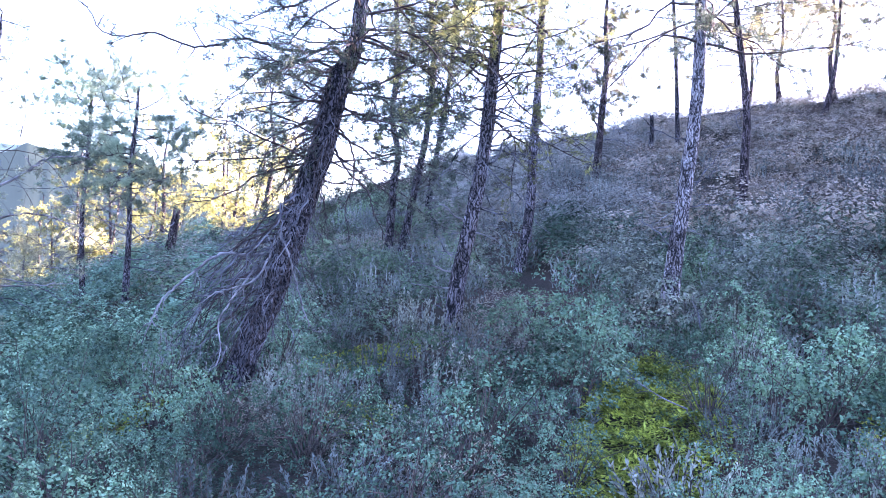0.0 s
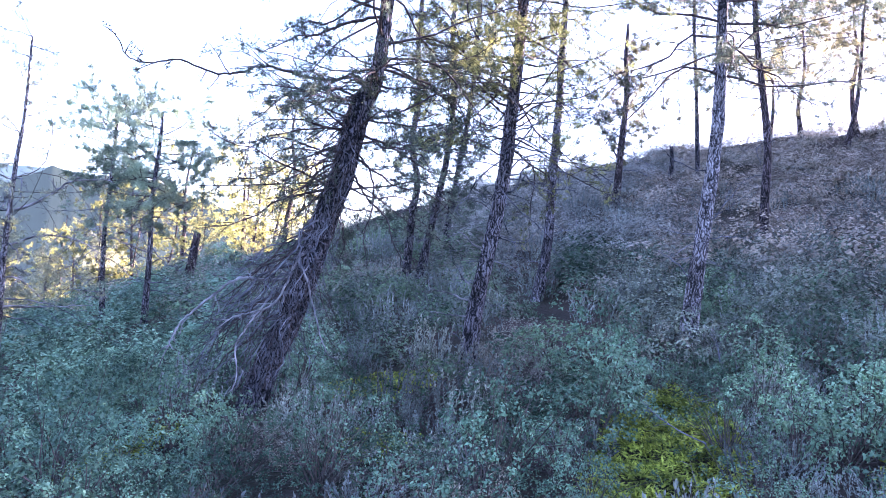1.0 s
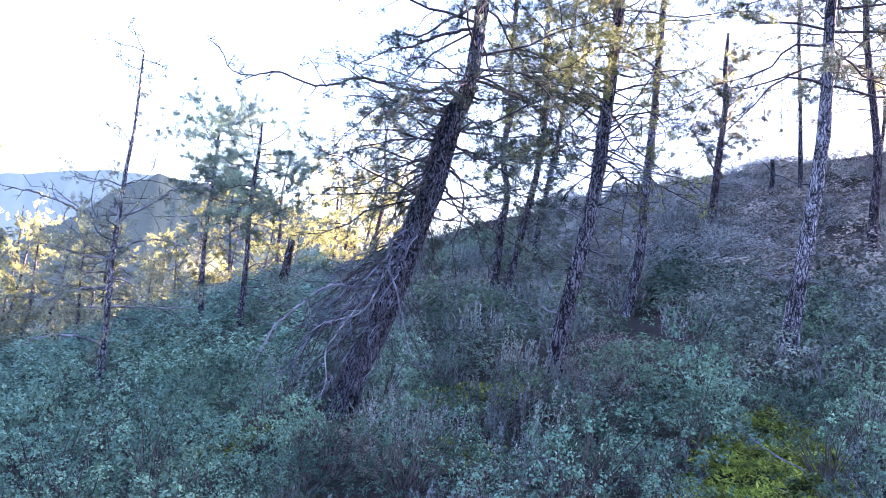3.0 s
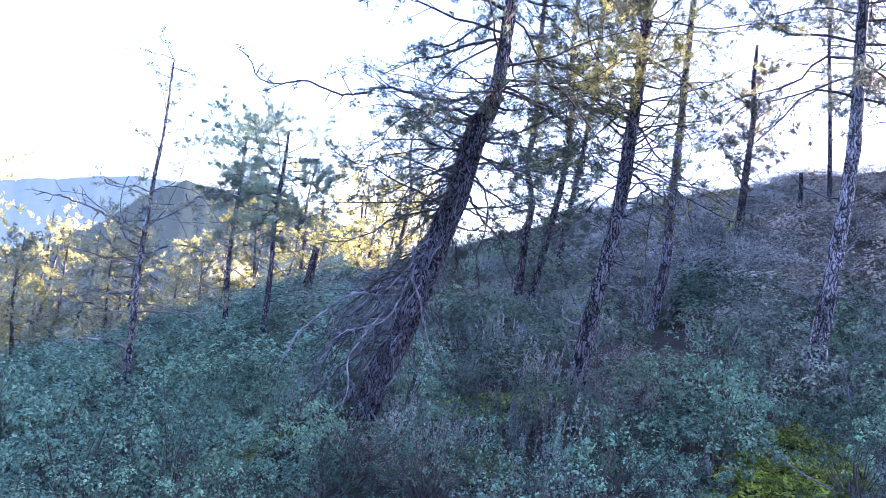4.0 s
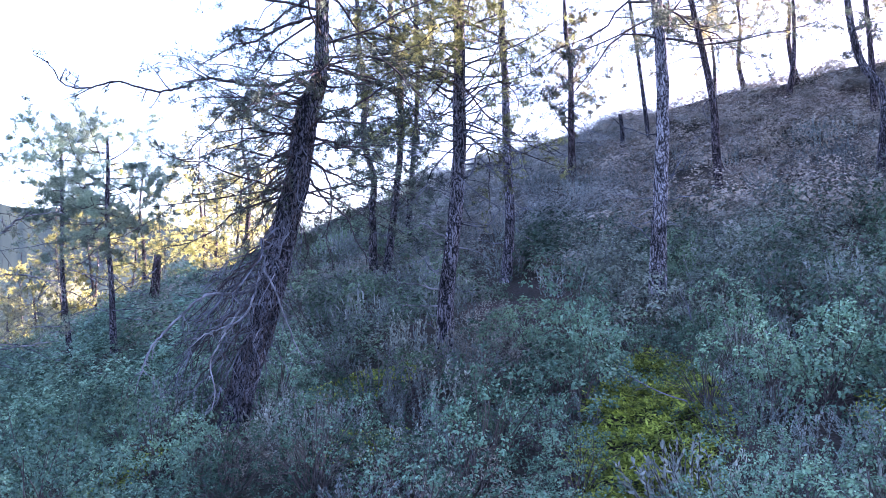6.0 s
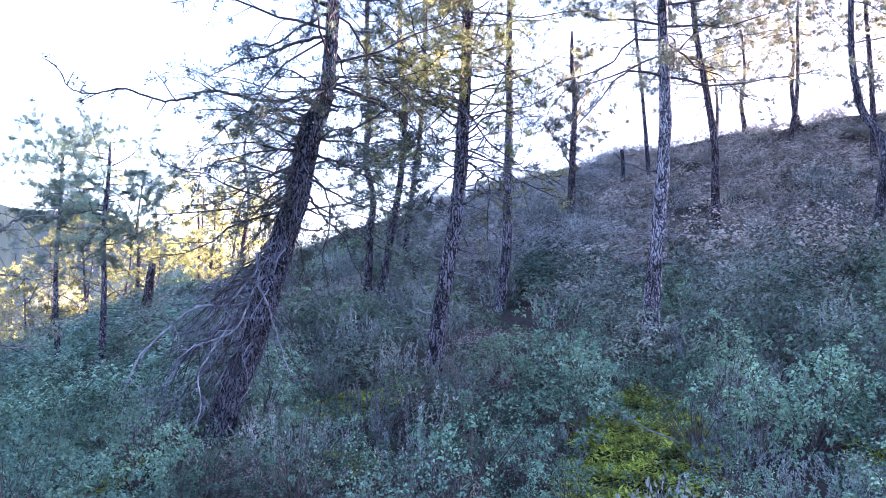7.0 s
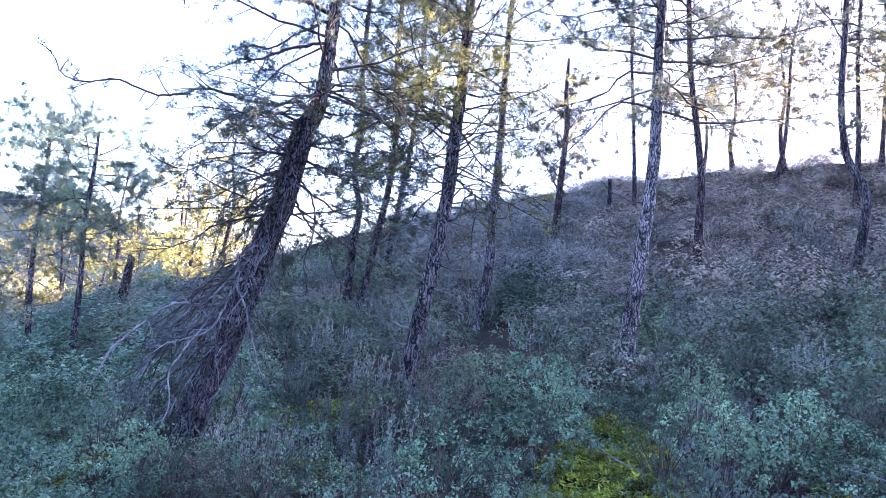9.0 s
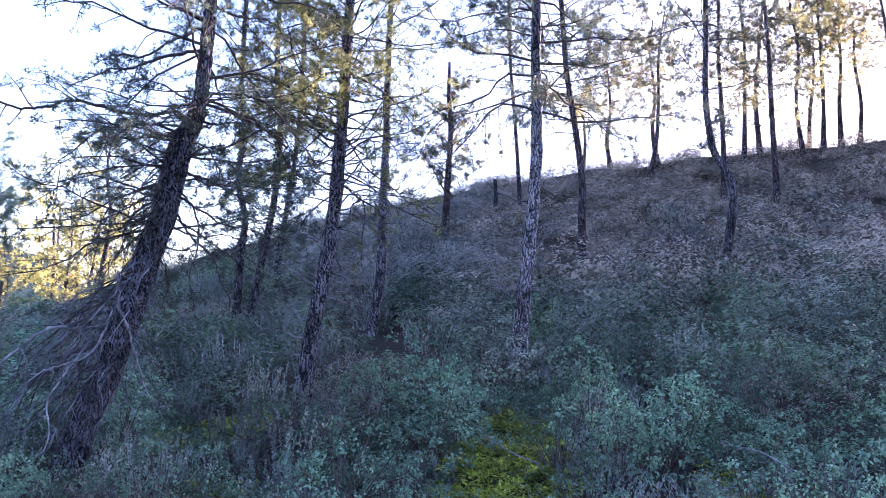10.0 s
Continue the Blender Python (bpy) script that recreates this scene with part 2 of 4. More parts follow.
def height(x, y):
    x, y = np.asarray(x, float), np.asarray(y, float)
    r, az = np.hypot(x, y), np.arctan2(x, y)
    rise, crest = skyline(az)
    top = EYE + crest * np.tan(np.radians(rise))
    s = np.minimum(r / crest, 1.0)
    z = top * s ** 1.6
    over = np.maximum(r - crest, 0)
    z = z - 0.30 * over ** 2 / (over + 4.0)
    floor_z = -16.0
    z = np.where(z < floor_z, floor_z, z)
    bumps = 0.05 * np.sin(1.9 * x + 0.7 * y) + 0.04 * np.sin(0.8 * x - 2.3 * y + 1) + 0.03 * np.sin(3.7 * x + 3.1 * y + 2)
    return z + bumps * np.clip(r / 4, 0, 1) * np.clip(2.0 - r / 60, 0, 1)


def build_ground():
    az = np.linspace(-np.pi, np.pi, 301)[:-1]
    rr = np.concatenate([[0.0], np.linspace(0.5, 40, 80), np.geomspace(43, 4000, 30)])
    A, R = np.meshgrid(az, rr, indexing="ij")
    x, y = R * np.sin(A), R * np.cos(A)
    g = Geo()
    i, j = np.meshgrid(np.arange(len(az)), np.arange(len(rr) - 1), indexing="ij")
    k = (i + 1) % len(az)
    m = len(rr)
    g.add(np.stack([x, y, height(x, y)], -1).reshape(-1, 3), np.stack([i * m + j, i * m + j + 1, k * m + j + 1, k * m + j], -1).reshape(-1, 4))
    tagged(part("ground", g, SOIL), "brown hillside soil under shrubs, rising to a crest", "ground", kind="structure")


build_ground()


# ---- far hills ----
def hill(name, az0, az1, dist, peaks, base, colour_low, colour_high, label, haze_glow):
    g = Geo()
    n, rows = 480, 14
    az = np.radians(np.linspace(az0, az1, n))
    u = np.linspace(0, 1, n)
    top = sum(h * np.exp(-((u - c) / w) ** 2) for c, w, h in peaks) + 0.35 * (np.sin(37 * u) + np.sin(83 * u + 1) + np.sin(171 * u + 2) + np.sin(317 * u) * np.sin(53 * u) + 0.8 * np.abs(np.sin(233 * u + 3 * np.sin(40 * u))))
    v = []
    for k in range(rows):
        s = k / (rows - 1)
        d = dist * (0.72 + 0.28 * s)
        v.append(np.stack([d * np.sin(az), d * np.cos(az), base + (top - base) * s ** 1.2 + 2.0 * np.sin(60 * u + 9 * s) * s * (1 - s)], -1))
    i, j = np.meshgrid(np.arange(rows - 1), np.arange(n - 1), indexing="ij")
    g.add(np.concatenate(v), np.stack([i * n + j, i * n + j + 1, (i + 1) * n + j + 1, (i + 1) * n + j], -1).reshape(-1, 4))
    m, nn, l, b = shader(name + "_woods", 0.95)
    l.new(ramp(nn, l, noise_node(nn, l, 0.12, 8), [(0.35, colour_low), (0.65, colour_high)]), b.inputs["Base Color"])
    # Haze is painted as a faint glow mixed over the woods' own colour.
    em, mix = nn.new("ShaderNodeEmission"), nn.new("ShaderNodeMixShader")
    em.inputs["Color"].default_value, em.inputs["Strength"].default_value = (*haze_glow, 1), 1.0
    mix.inputs["Fac"].default_value = 0.75 if sum(haze_glow) else 0.0
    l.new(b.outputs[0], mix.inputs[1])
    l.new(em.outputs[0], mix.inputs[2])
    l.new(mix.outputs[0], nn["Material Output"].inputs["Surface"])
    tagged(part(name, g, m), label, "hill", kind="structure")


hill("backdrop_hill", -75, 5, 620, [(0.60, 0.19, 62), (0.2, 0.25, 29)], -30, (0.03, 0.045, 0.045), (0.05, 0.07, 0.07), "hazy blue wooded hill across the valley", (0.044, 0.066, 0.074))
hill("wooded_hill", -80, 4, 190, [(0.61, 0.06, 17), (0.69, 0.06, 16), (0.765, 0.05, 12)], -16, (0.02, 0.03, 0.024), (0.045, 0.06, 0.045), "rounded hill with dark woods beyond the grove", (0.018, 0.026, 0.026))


# an unseen hill shoulder, added out of view to hold back the low sun
hill("side_hill", 47, 122, 60, [(0.4, 0.42, 14.5), (0.8, 0.3, 10)], -16, (0.04, 0.05, 0.03), (0.10, 0.09, 0.065), "added unseen hill shoulder that blocks the low sun", (0.0, 0.0, 0.0))


# ---- pines ----
def limb_path(rng, start, d, length, droop=0.1, wiggle=0.12, n=10):
    d = np.asarray(d, float) / np.linalg.norm(d)
    p, out, step = np.asarray(start, float), [], length / (n - 1)
    for k in range(n):
        out.append(p.copy())
        d = d + rng.normal(0, wiggle, 3) + np.array([0, 0, -droop])
        d /= np.linalg.norm(d)
        p = p + d * step
    return np.array(out)


def at_height(trunk, z):
    """The place on the trunk at that height above its base, and how far along it is."""
    i = int(np.clip(np.searchsorted(trunk[:, 2], trunk[0, 2] + z), 1, len(trunk) - 1))
    a, b = trunk[i - 1], trunk[i]
    s = (trunk[0, 2] + z - a[2]) / (b[2] - a[2] + 1e-9)
    return a + (b - a) * np.clip(s, 0, 1.5), (i - 1 + s) / (len(trunk) - 1)


def dress(wood, green, rng, path, r0, side_twigs, tufts, spread=0.55, reach=0.45, mat_w=0, mat_g=0, from_s=0.25, tuft=None, size=1.0, coarse=False):
    """One limb with its side twigs and, where it lives, its needle tufts."""
    n = len(path)
    if coarse:
        tube(wood, path[[0, n // 3, 2 * n // 3, n - 1]], np.linspace(r0, r0 * 0.25, 4), 3, mat_w)
    else:
        tube(wood, path, np.linspace(r0, r0 * 0.25, n), 5, mat_w)
    length = np.linalg.norm(path[-1] - path[0])
    places, ways = [], []
    for k in range(side_twigs):
        s = from_s + (1 - from_s) * (k + rng.uniform(0, 1)) / side_twigs
        i = min(int(s * (n - 1)), n - 2)
        q = path[i] + (path[i + 1] - path[i]) * ((s * (n - 1)) % 1)
        t = path[i + 1] - path[i]
        t /= np.linalg.norm(t)
        out = rng.normal(0, 1, 3)
        out -= t * (out @ t)
        out /= np.linalg.norm(out)
        out[2] = out[2] * 0.6 + 0.1
        tl = length * reach * rng.uniform(0.4, 1.0) * (1.15 - 0.7 * s)
        tw = limb_path(rng, q, t * rng.uniform(0.4, 1.0) + out * spread * 1.6, tl, 0.04, 0.16, 6)
        if coarse:
            tube(wood, tw[[0, 5]], (r0 * 0.42, r0 * 0.16), 3, mat_w)
        else:
            tube(wood, tw[[0, 1, 3, 5]], np.linspace(r0 * 0.42, r0 * 0.16, 4), 3, mat_w)
        if tufts:
            m = int(1.7 * tufts)
            u = rng.uniform(0.3, 1.0, m)
            idx = np.minimum((u * 5).astype(int), 4)
            pts = tw[idx] + (tw[idx + 1] - tw[idx]) * ((u * 5) % 1)[:, None]
            places.append(pts + rng.normal(0, 0.025, (m, 3)))
            dd = (tw[idx + 1] - tw[idx])
            ways.append(dd / np.linalg.norm(dd, axis=1)[:, None] + rng.normal(0, 0.5, (m, 3)) + np.array([0, 0, 0.25]))
        elif not coarse:
            for _ in range(2):
                i2 = rng.integers(1, 5)
                t2 = limb_path(rng, tw[i2], tw[min(i2 + 1, 5)] - tw[i2 - 1] + rng.normal(0, tl * 0.12, 3), tl * rng.uniform(0.25, 0.5), 0.05, 0.3, 4)
                tube(wood, t2[[0, 2, 3]], np.linspace(r0 * 0.22, r0 * 0.12, 3), 3, mat_w)
    if places:
        pl, wy = np.concatenate(places), np.concatenate(ways)
        scatter(green, tuft, pl, frames_along(wy, rng), size * rng.uniform(0.75, 1.3, len(pl)), mat_g)


def grow_trunk(geo, trunk, r_low, r_high, sides, rng, rough=0.045, flare=0.35, girth=()):
    """girth: where the trunk does not taper evenly, pairs of height over the foot and radius."""
    n = len(trunk)
    s = np.linspace(0, 1, n)
    r = r_low + (r_high - r_low) * s ** 0.9
    if girth:
        r = np.interp(trunk[:, 2], [h for h, _ in girth], [q for _, q in girth])
    tube(geo, trunk, r + r_low * (0.12 if girth else flare) * np.exp(-s * 14), sides, 0, rough, rng)


def pine(seed, points, r_low, r_high, tiers, extend=0.0, label="", bark=None, sides=12, rings=40, needle=None, group="", name="pine_tree", blades=13, split=True, special=(), tuft_size=1.0, blade_width=0.0032, girth=()):
    """A pine. points: its trunk from the ground up. tiers: (low, high, count, length, rise, alive, tufts, twigs, thickness[, heading, width])."""
    rng = np.random.default_rng(seed)
    pts = np.asarray(points, float)
    if extend:
        d = pts[-1] - pts[-3]
        d = d / np.linalg.norm(d) * 0.6 + np.array([0, 0, 0.4])
        pts = np.vstack([pts, pts[-1] + d * extend * 0.5, pts[-1] + d * extend])
    base = pts[0].copy()
    base[2] = float(height(base[0], base[1]))
    pts[0, 2] = min(pts[0, 2], base[2] - 0.08)
    root = new(name)
    root.location = base
    tagged(root, label, "tree", group)
    trunk = spline(pts - base, rings)
    g = Geo()
    grow_trunk(g, trunk, r_low, r_high, sides, rng, girth=girth)
    part("trunk", g, bark or BARK, root)
    wood, green = Geo(), Geo()
    tuft = tuft_template(rng, blades, width=blade_width)
    for tier in tiers:
        low, high, count, length, rise, alive, tufts, twigs, thick = tier[:9]
        head, width = tier[9:11] if len(tier) > 9 else (0.0, 180.0)
        droop = tier[11] if len(tier) > 11 else (0.035 if alive else 0.06)
        for k in range(count):
            z = low + (high - low) * (k + rng.uniform(0, 1)) / count
            start, s = at_height(trunk, z)
            a = radians(head + rng.uniform(-width, width))
            e = radians(rise + rng.normal(0, 12))
            d = np.array([math.sin(a) * math.cos(e), math.cos(a) * math.cos(e), math.sin(e)])
            ll = length * rng.uniform(0.55, 1.15)
            path = limb_path(rng, start, d, ll, droop, 0.2 if alive else 0.27)
            g = Geo() if split else wood
            dress(g, green, rng, path, thick * rng.uniform(0.7, 1.2), twigs, tufts if alive else 0, tuft=tuft, mat_w=0 if split or alive else 1, size=tuft_size, coarse=not split)
            if split:
                part("limb" if alive else "dead_branch", g, TWIG if alive else DEAD, root, "" if alive else "bare grey dead branch")
    for path, r0, alive, twigs, tufts in special:
        g = Geo()
        path = spline(np.asarray(path) - base, 6 * len(path))
        path[0] = path[0] * 0.5 + trunk[np.argmin(np.linalg.norm(trunk - path[0], axis=1))] * 0.5
        path[1:-1] += rng.normal(0, 0.3 * r0, path[1:-1].shape)
        dress(g, green, rng, path, r0, twigs, tufts, tuft=tuft, reach=0.22, from_s=0.12, size=tuft_size)
        part("limb" if alive else "dead_branch", g, TWIG if alive else DEAD_PALE, root, "long curving limb" if alive else "bleached bare dead branch")
    if wood.v:
        tagged(part("branchwork", wood, [TWIG, DEAD], root), kind="stuff")
    if green.v:
        part("crown", green, needle or NEEDLE, root, "", False)
    return root, trunk, base


# the leaning pine with its skirt of dead branches
a_root, a_trunk, _ = pine(
    1, [(-1.82, 7.27, 0.42), (-1.68, 7.31, 0.88), (-1.49, 7.35, 1.46), (-1.29, 7.39, 2.31), (-1.20, 7.40, 2.66), (-1.13, 7.41, 3.08), (-1.08, 7.42, 3.36), (-0.99, 7.43, 3.60), (-0.955, 7.44, 3.84), (-0.945, 7.44, 4.12), (-0.935, 7.45, 4.50)], 0.15, 0.03,
    [(2.2, 3.0, 22, 0.8, -20, True, 0, 8, 0.008, -90, 70, 0.06),
     (2.2, 3.5, 32, 1.35, -4, True, 4, 9, 0.011, -90, 60, 0.04), (1.9, 3.5, 15, 1.2, 0, True, 4, 8, 0.012, 80, 60),
     (2.9, 4.8, 24, 1.5, 12, True, 4, 10, 0.014), (4.4, 6.3, 24, 1.3, 30, True, 9, 8, 0.016)],
    extend=2.6, label="large leaning pine with scaly bark and hanging dead branches", sides=20, rings=110, bark=BARK_DARK,
    girth=[(0.0, 0.118), (1.0, 0.115), (1.9, 0.115), (2.5, 0.112), (2.9, 0.105), (3.1, 0.088), (3.3, 0.068), (3.8, 0.062), (5.0, 0.05), (7.0, 0.02)],
    special=[([(-1.03, 7.43, 3.57), (-1.17, 7.39, 3.63), (-1.37, 7.33, 3.56), (-1.66, 7.25, 3.56), (-1.96, 7.16, 3.59), (-2.15, 7.08, 3.50), (-2.33, 7.00, 3.44), (-2.64, 6.87, 3.50), (-2.84, 6.77, 3.42), (-3.01, 6.67, 3.44), (-3.11, 6.60, 3.61)], 0.019, True, 16, 2),
             ([(-1.02, 7.43, 4.24), (-1.33, 7.36, 4.10), (-1.55, 7.29, 3.96), (-1.72, 7.22, 3.90), (-1.99, 7.13, 3.71)], 0.018, True, 14, 4),
             ([(-0.98, 7.44, 4.47), (-1.22, 7.37, 4.29), (-1.46, 7.31, 4.09), (-1.66, 7.24, 4.06), (-1.84, 7.17, 3.93)], 0.016, True, 14, 4),
             ([(-0.97, 7.44, 3.25), (-0.73, 7.54, 3.36), (-0.32, 7.64, 3.64), (-0.06, 7.72, 3.76), (0.22, 7.80, 3.81)], 0.014, True, 14, 3),
             ([(-1.06, 7.42, 3.08), (-0.80, 7.38, 3.01), (-0.60, 7.33, 2.90), (-0.38, 7.26, 2.78), (-0.19, 7.20, 2.73)], 0.014, True, 12, 2),
             ([(-1.58, 7.33, 1.66), (-1.89, 7.21, 1.65), (-2.03, 7.12, 1.60), (-2.21, 7.01, 1.41), (-2.36, 6.91, 1.24), (-2.42, 6.84, 1.07), (-2.47, 6.76, 0.83)], 0.017, False, 14, 0),
             ([(-1.09, 7.42, 2.72), (-0.97, 7.36, 2.53), (-0.75, 7.31, 2.33), (-0.64, 7.25, 2.09), (-0.53, 7.18, 1.92)], 0.013, True, 14, 0),
             ([(-1.13, 7.40, 2.95), (-0.93, 7.33, 2.74), (-0.86, 7.27, 2.42), (-0.91, 7.22, 2.12), (-0.84, 7.17, 1.86)], 0.011, True, 12, 0),
             ([(-1.16, 7.40, 2.60), (-0.90, 7.36, 2.50), (-0.62, 7.30, 2.52), (-0.38, 7.24, 2.40)], 0.010, True, 10, 0),
             ([(-1.47, 7.25, 1.93), (-1.54, 7.18, 1.69), (-1.61, 7.10, 1.47), (-1.77, 7.00, 1.36), (-1.92, 6.90, 1.30), (-2.07, 6.79, 1.15)], 0.014, False, 12, 0),
             ([(-1.52, 7.24, 1.90), (-1.39, 7.19, 1.70), (-1.27, 7.14, 1.40), (-1.17, 7.08, 1.16), (-1.07, 7.02, 1.02)], 0.012, False, 10, 0),
             ([(-1.65, 7.21, 1.57), (-1.79, 7.08, 1.31), (-1.89, 6.95, 1.06), (-1.83, 6.86, 0.83), (-1.83, 6.76, 0.69)], 0.012, False, 10, 0)])


def hang(root, trunk, seed, count, z0, z1, heading, width, out0, out1, drop0, drop1, thick, twigs):
    """Dead branches that arch out from a trunk and hang towards the ground."""
    rng = np.random.default_rng(seed)
    for k in range(count):
        z = z0 + (z1 - z0) * (k + rng.uniform(0, 1)) / count
        start, _ = at_height(trunk, z)
        a = radians(heading + rng.normal(0, width))
        far, drop = rng.uniform(out0, out1), min(rng.uniform(drop0, drop1), z - 0.12)
        q = np.linspace(0, 1, 11)
        bend = np.cumsum(rng.normal(0, 0.034, (11, 3)), 0)
        path = start + np.outer(far * q ** 0.75, (math.sin(a), math.cos(a), 0)) - np.outer(drop * q ** 1.35, (0, 0, 1)) + bend - bend[0]
        g = Geo()
        dress(g, g, rng, path, thick * rng.uniform(0.6, 1.25), twigs, 0, spread=0.5, reach=0.42, from_s=0.2)
        part("dead_branch", g, TWIG if rng.uniform(0, 1) < 0.4 else DEAD, root, "bare grey dead branch")


hang(a_root, a_trunk, 71, 40, 1.0, 2.0, -104, 24, 0.30, 0.95, 0.55, 1.25, 0.0095, 9)
hang(a_root, a_trunk, 72, 36, 0.7, 1.7, -135, 34, 0.15, 0.55, 0.45, 1.0, 0.0075, 8)
hang(a_root, a_trunk, 73, 60, 1.7, 2.9, -108, 40, 0.08, 0.40, 0.45, 0.95, 0.006, 5)
hang(a_root, a_trunk, 74, 12, 0.9, 1.8, 140, 35, 0.12, 0.42, 0.30, 0.75, 0.006, 6)
pine(
    2, [(0.16, 9.00, 0.51), (0.18, 9.00, 1.37), (0.26, 9.00, 2.02), (0.37, 8.99, 2.93), (0.40, 8.99, 3.77), (0.42, 8.99, 4.36), (0.42, 8.99, 4.94)], 0.10, 0.048,
    [(0.6, 2.4, 12, 0.7, 5, False, 0, 5, 0.008), (2.3, 3.4, 20, 1.3, 8, False, 0, 9, 0.011), (2.8, 3.7, 10, 1.5, 6, True, 3, 10, 0.012, 90, 50), (2.7, 4.0, 18, 1.6, 10, True, 4, 10, 0.012), (3.3, 4.9, 30, 1.6, 10, True, 9, 10, 0.014, -110, 80), (3.6, 4.8, 8, 1.5, 10, True, 6, 9, 0.013, 80, 50), (4.8, 6.2, 14, 1.3, 25, True, 9, 9, 0.014)],
    extend=2.6, label="scaly-barked pine with a dense crown above bare lower branches", sides=18, rings=80, needle=NEEDLE_LIT,
    special=[([(0.12, 9.00, 2.25), (-0.05, 8.85, 2.37), (-0.23, 8.70, 2.24)], 0.011, False, 5, 0),
             ([(0.09, 9.00, 1.63), (-0.10, 8.85, 1.69), (-0.31, 8.69, 1.72), (-0.34, 8.59, 1.81)], 0.011, False, 5, 0),
             ([(0.05, 9.00, 1.45), (-0.14, 8.80, 1.46), (-0.32, 8.64, 1.48)], 0.010, False, 5, 0),
             ([(0.34, 8.99, 2.10), (0.52, 8.89, 2.06), (0.67, 8.77, 1.96)], 0.009, False, 5, 0),
             ([(0.38, 8.99, 2.39), (0.61, 9.03, 2.36), (0.85, 9.06, 2.37)], 0.009, False, 5, 0),
             ([(0.11, 9.00, 1.80), (0.02, 8.85, 1.89), (-0.00, 8.75, 1.98)], 0.007, False, 5, 0)])
pine(
    3, [(2.74, 9.62, 1.18), (2.79, 9.60, 2.07), (2.84, 9.59, 2.76), (2.90, 9.57, 3.79), (2.90, 9.57, 4.61), (2.87, 9.58, 5.30)], 0.10, 0.05,
    [(0.9, 2.4, 7, 0.8, 5, False, 0, 3, 0.010), (3.2, 4.8, 6, 2.1, 10, True, 10, 11, 0.017, 90, 45), (3.2, 4.8, 6, 2.1, 10, True, 10, 11, 0.017, -90, 45), (3.6, 5.2, 9, 1.9, 10, True, 10, 10, 0.015), (4.6, 7.0, 30, 1.7, 25, True, 11, 9, 0.016)],
    extend=3.2, label="tall straight pine with pale furrowed bark", sides=18, rings=80, bark=BARK_PALE,
    special=[([(2.83, 9.59, 2.67), (2.54, 9.57, 2.67), (2.29, 9.53, 2.72)], 0.012, False, 5, 0), ([(2.81, 9.60, 2.42), (2.59, 9.55, 2.36), (2.44, 9.49, 2.35)], 0.010, False, 5, 0),
             ([(2.82, 9.59, 2.62), (2.60, 9.50, 2.49), (2.43, 9.39, 2.35)], 0.008, False, 4, 0), ([(2.83, 9.59, 2.33), (2.93, 9.46, 2.34), (3.02, 9.32, 2.29)], 0.009, False, 4, 0)])
pine(
    4, [(1.24, 12.94, 1.61), (1.35, 12.93, 2.63), (1.33, 12.93, 3.83), (1.34, 12.93, 4.95), (1.31, 12.93, 5.98)], 0.085, 0.042,
    [(0.5, 3.0, 12, 0.7, 0, False, 0, 4, 0.008), (3.0, 4.6, 8, 1.3, 12, True, 4, 8, 0.011), (4.6, 7.4, 12, 1.4, 25, True, 5, 8, 0.014)],
    extend=3.2, label="slender grey-barked pine on the slope", rings=50)
pine(5, [(-1.05, 15.46, 2.15), (-1.05, 15.46, 3.14), (-1.01, 15.47, 3.82), (-1.19, 15.45, 4.58), (-1.15, 15.46, 5.48), (-1.25, 15.45, 6.59)], 0.075, 0.04,
     [(0.6, 2.4, 8, 0.7, 0, False, 0, 4, 0.009), (1.2, 3.2, 20, 1.5, -6, True, 6, 8, 0.012), (2.4, 4.4, 18, 1.7, 6, True, 5, 8, 0.013), (4.2, 7.0, 14, 1.5, 25, True, 6, 8, 0.014)],
     extend=2.6, label="crooked dark pine with wispy needles", tuft_size=1.2, bark=BARK_FAR, rings=44)
pine(6, [(-0.81, 15.48, 2.17), (-0.62, 15.49, 3.29), (-0.48, 15.49, 4.43), (-0.46, 15.49, 5.66), (-0.59, 15.49, 6.65)], 0.075, 0.04,
     [(0.6, 2.4, 8, 0.7, 0, False, 0, 4, 0.009), (1.2, 3.2, 20, 1.5, -6, True, 6, 8, 0.012), (2.4, 4.4, 18, 1.7, 6, True, 5, 8, 0.013), (4.2, 7.0, 14, 1.5, 25, True, 6, 8, 0.014)],
     extend=2.6, label="dark pine leaning over the slope", tuft_size=1.2, bark=BARK_FAR, rings=44)
pine(7, [(-0.47, 18.99, 3.35), (-0.35, 19.00, 4.19), (-0.22, 19.00, 5.50), (-0.13, 19.00, 6.74), (-0.15, 19.00, 7.83)], 0.07, 0.04,
     [(0.6, 3.4, 12, 1.2, 5, True, 4, 7, 0.014), (3.4, 6.4, 12, 1.6, 25, True, 5, 8, 0.016)],
     extend=2.6, label="thin pine behind a clump of trunks", tuft_size=1.2, bark=BARK_FAR, rings=36)
pine(8, [(5.90, 15.94, 3.14), (5.89, 15.95, 4.17), (5.86, 15.96, 5.34), (5.70, 16.02, 6.46), (5.52, 16.08, 7.61)], 0.09, 0.05,
     [(1.5, 4.0, 7, 0.9, 0, False, 0, 4, 0.010), (3.0, 5.0, 12, 2.4, 8, True, 8, 9, 0.014, 90, 45), (3.0, 5.0, 12, 2.4, 8, True, 8, 9, 0.014, -90, 45), (3.6, 5.4, 16, 2.0, 10, True, 10, 8, 0.013), (5.0, 8.2, 30, 1.8, 25, True, 11, 8, 0.016)],
     extend=2.6, label="reddish-barked pine high on the slope", bark=BARK_RED, rings=44, needle=NEEDLE_OLIVE)
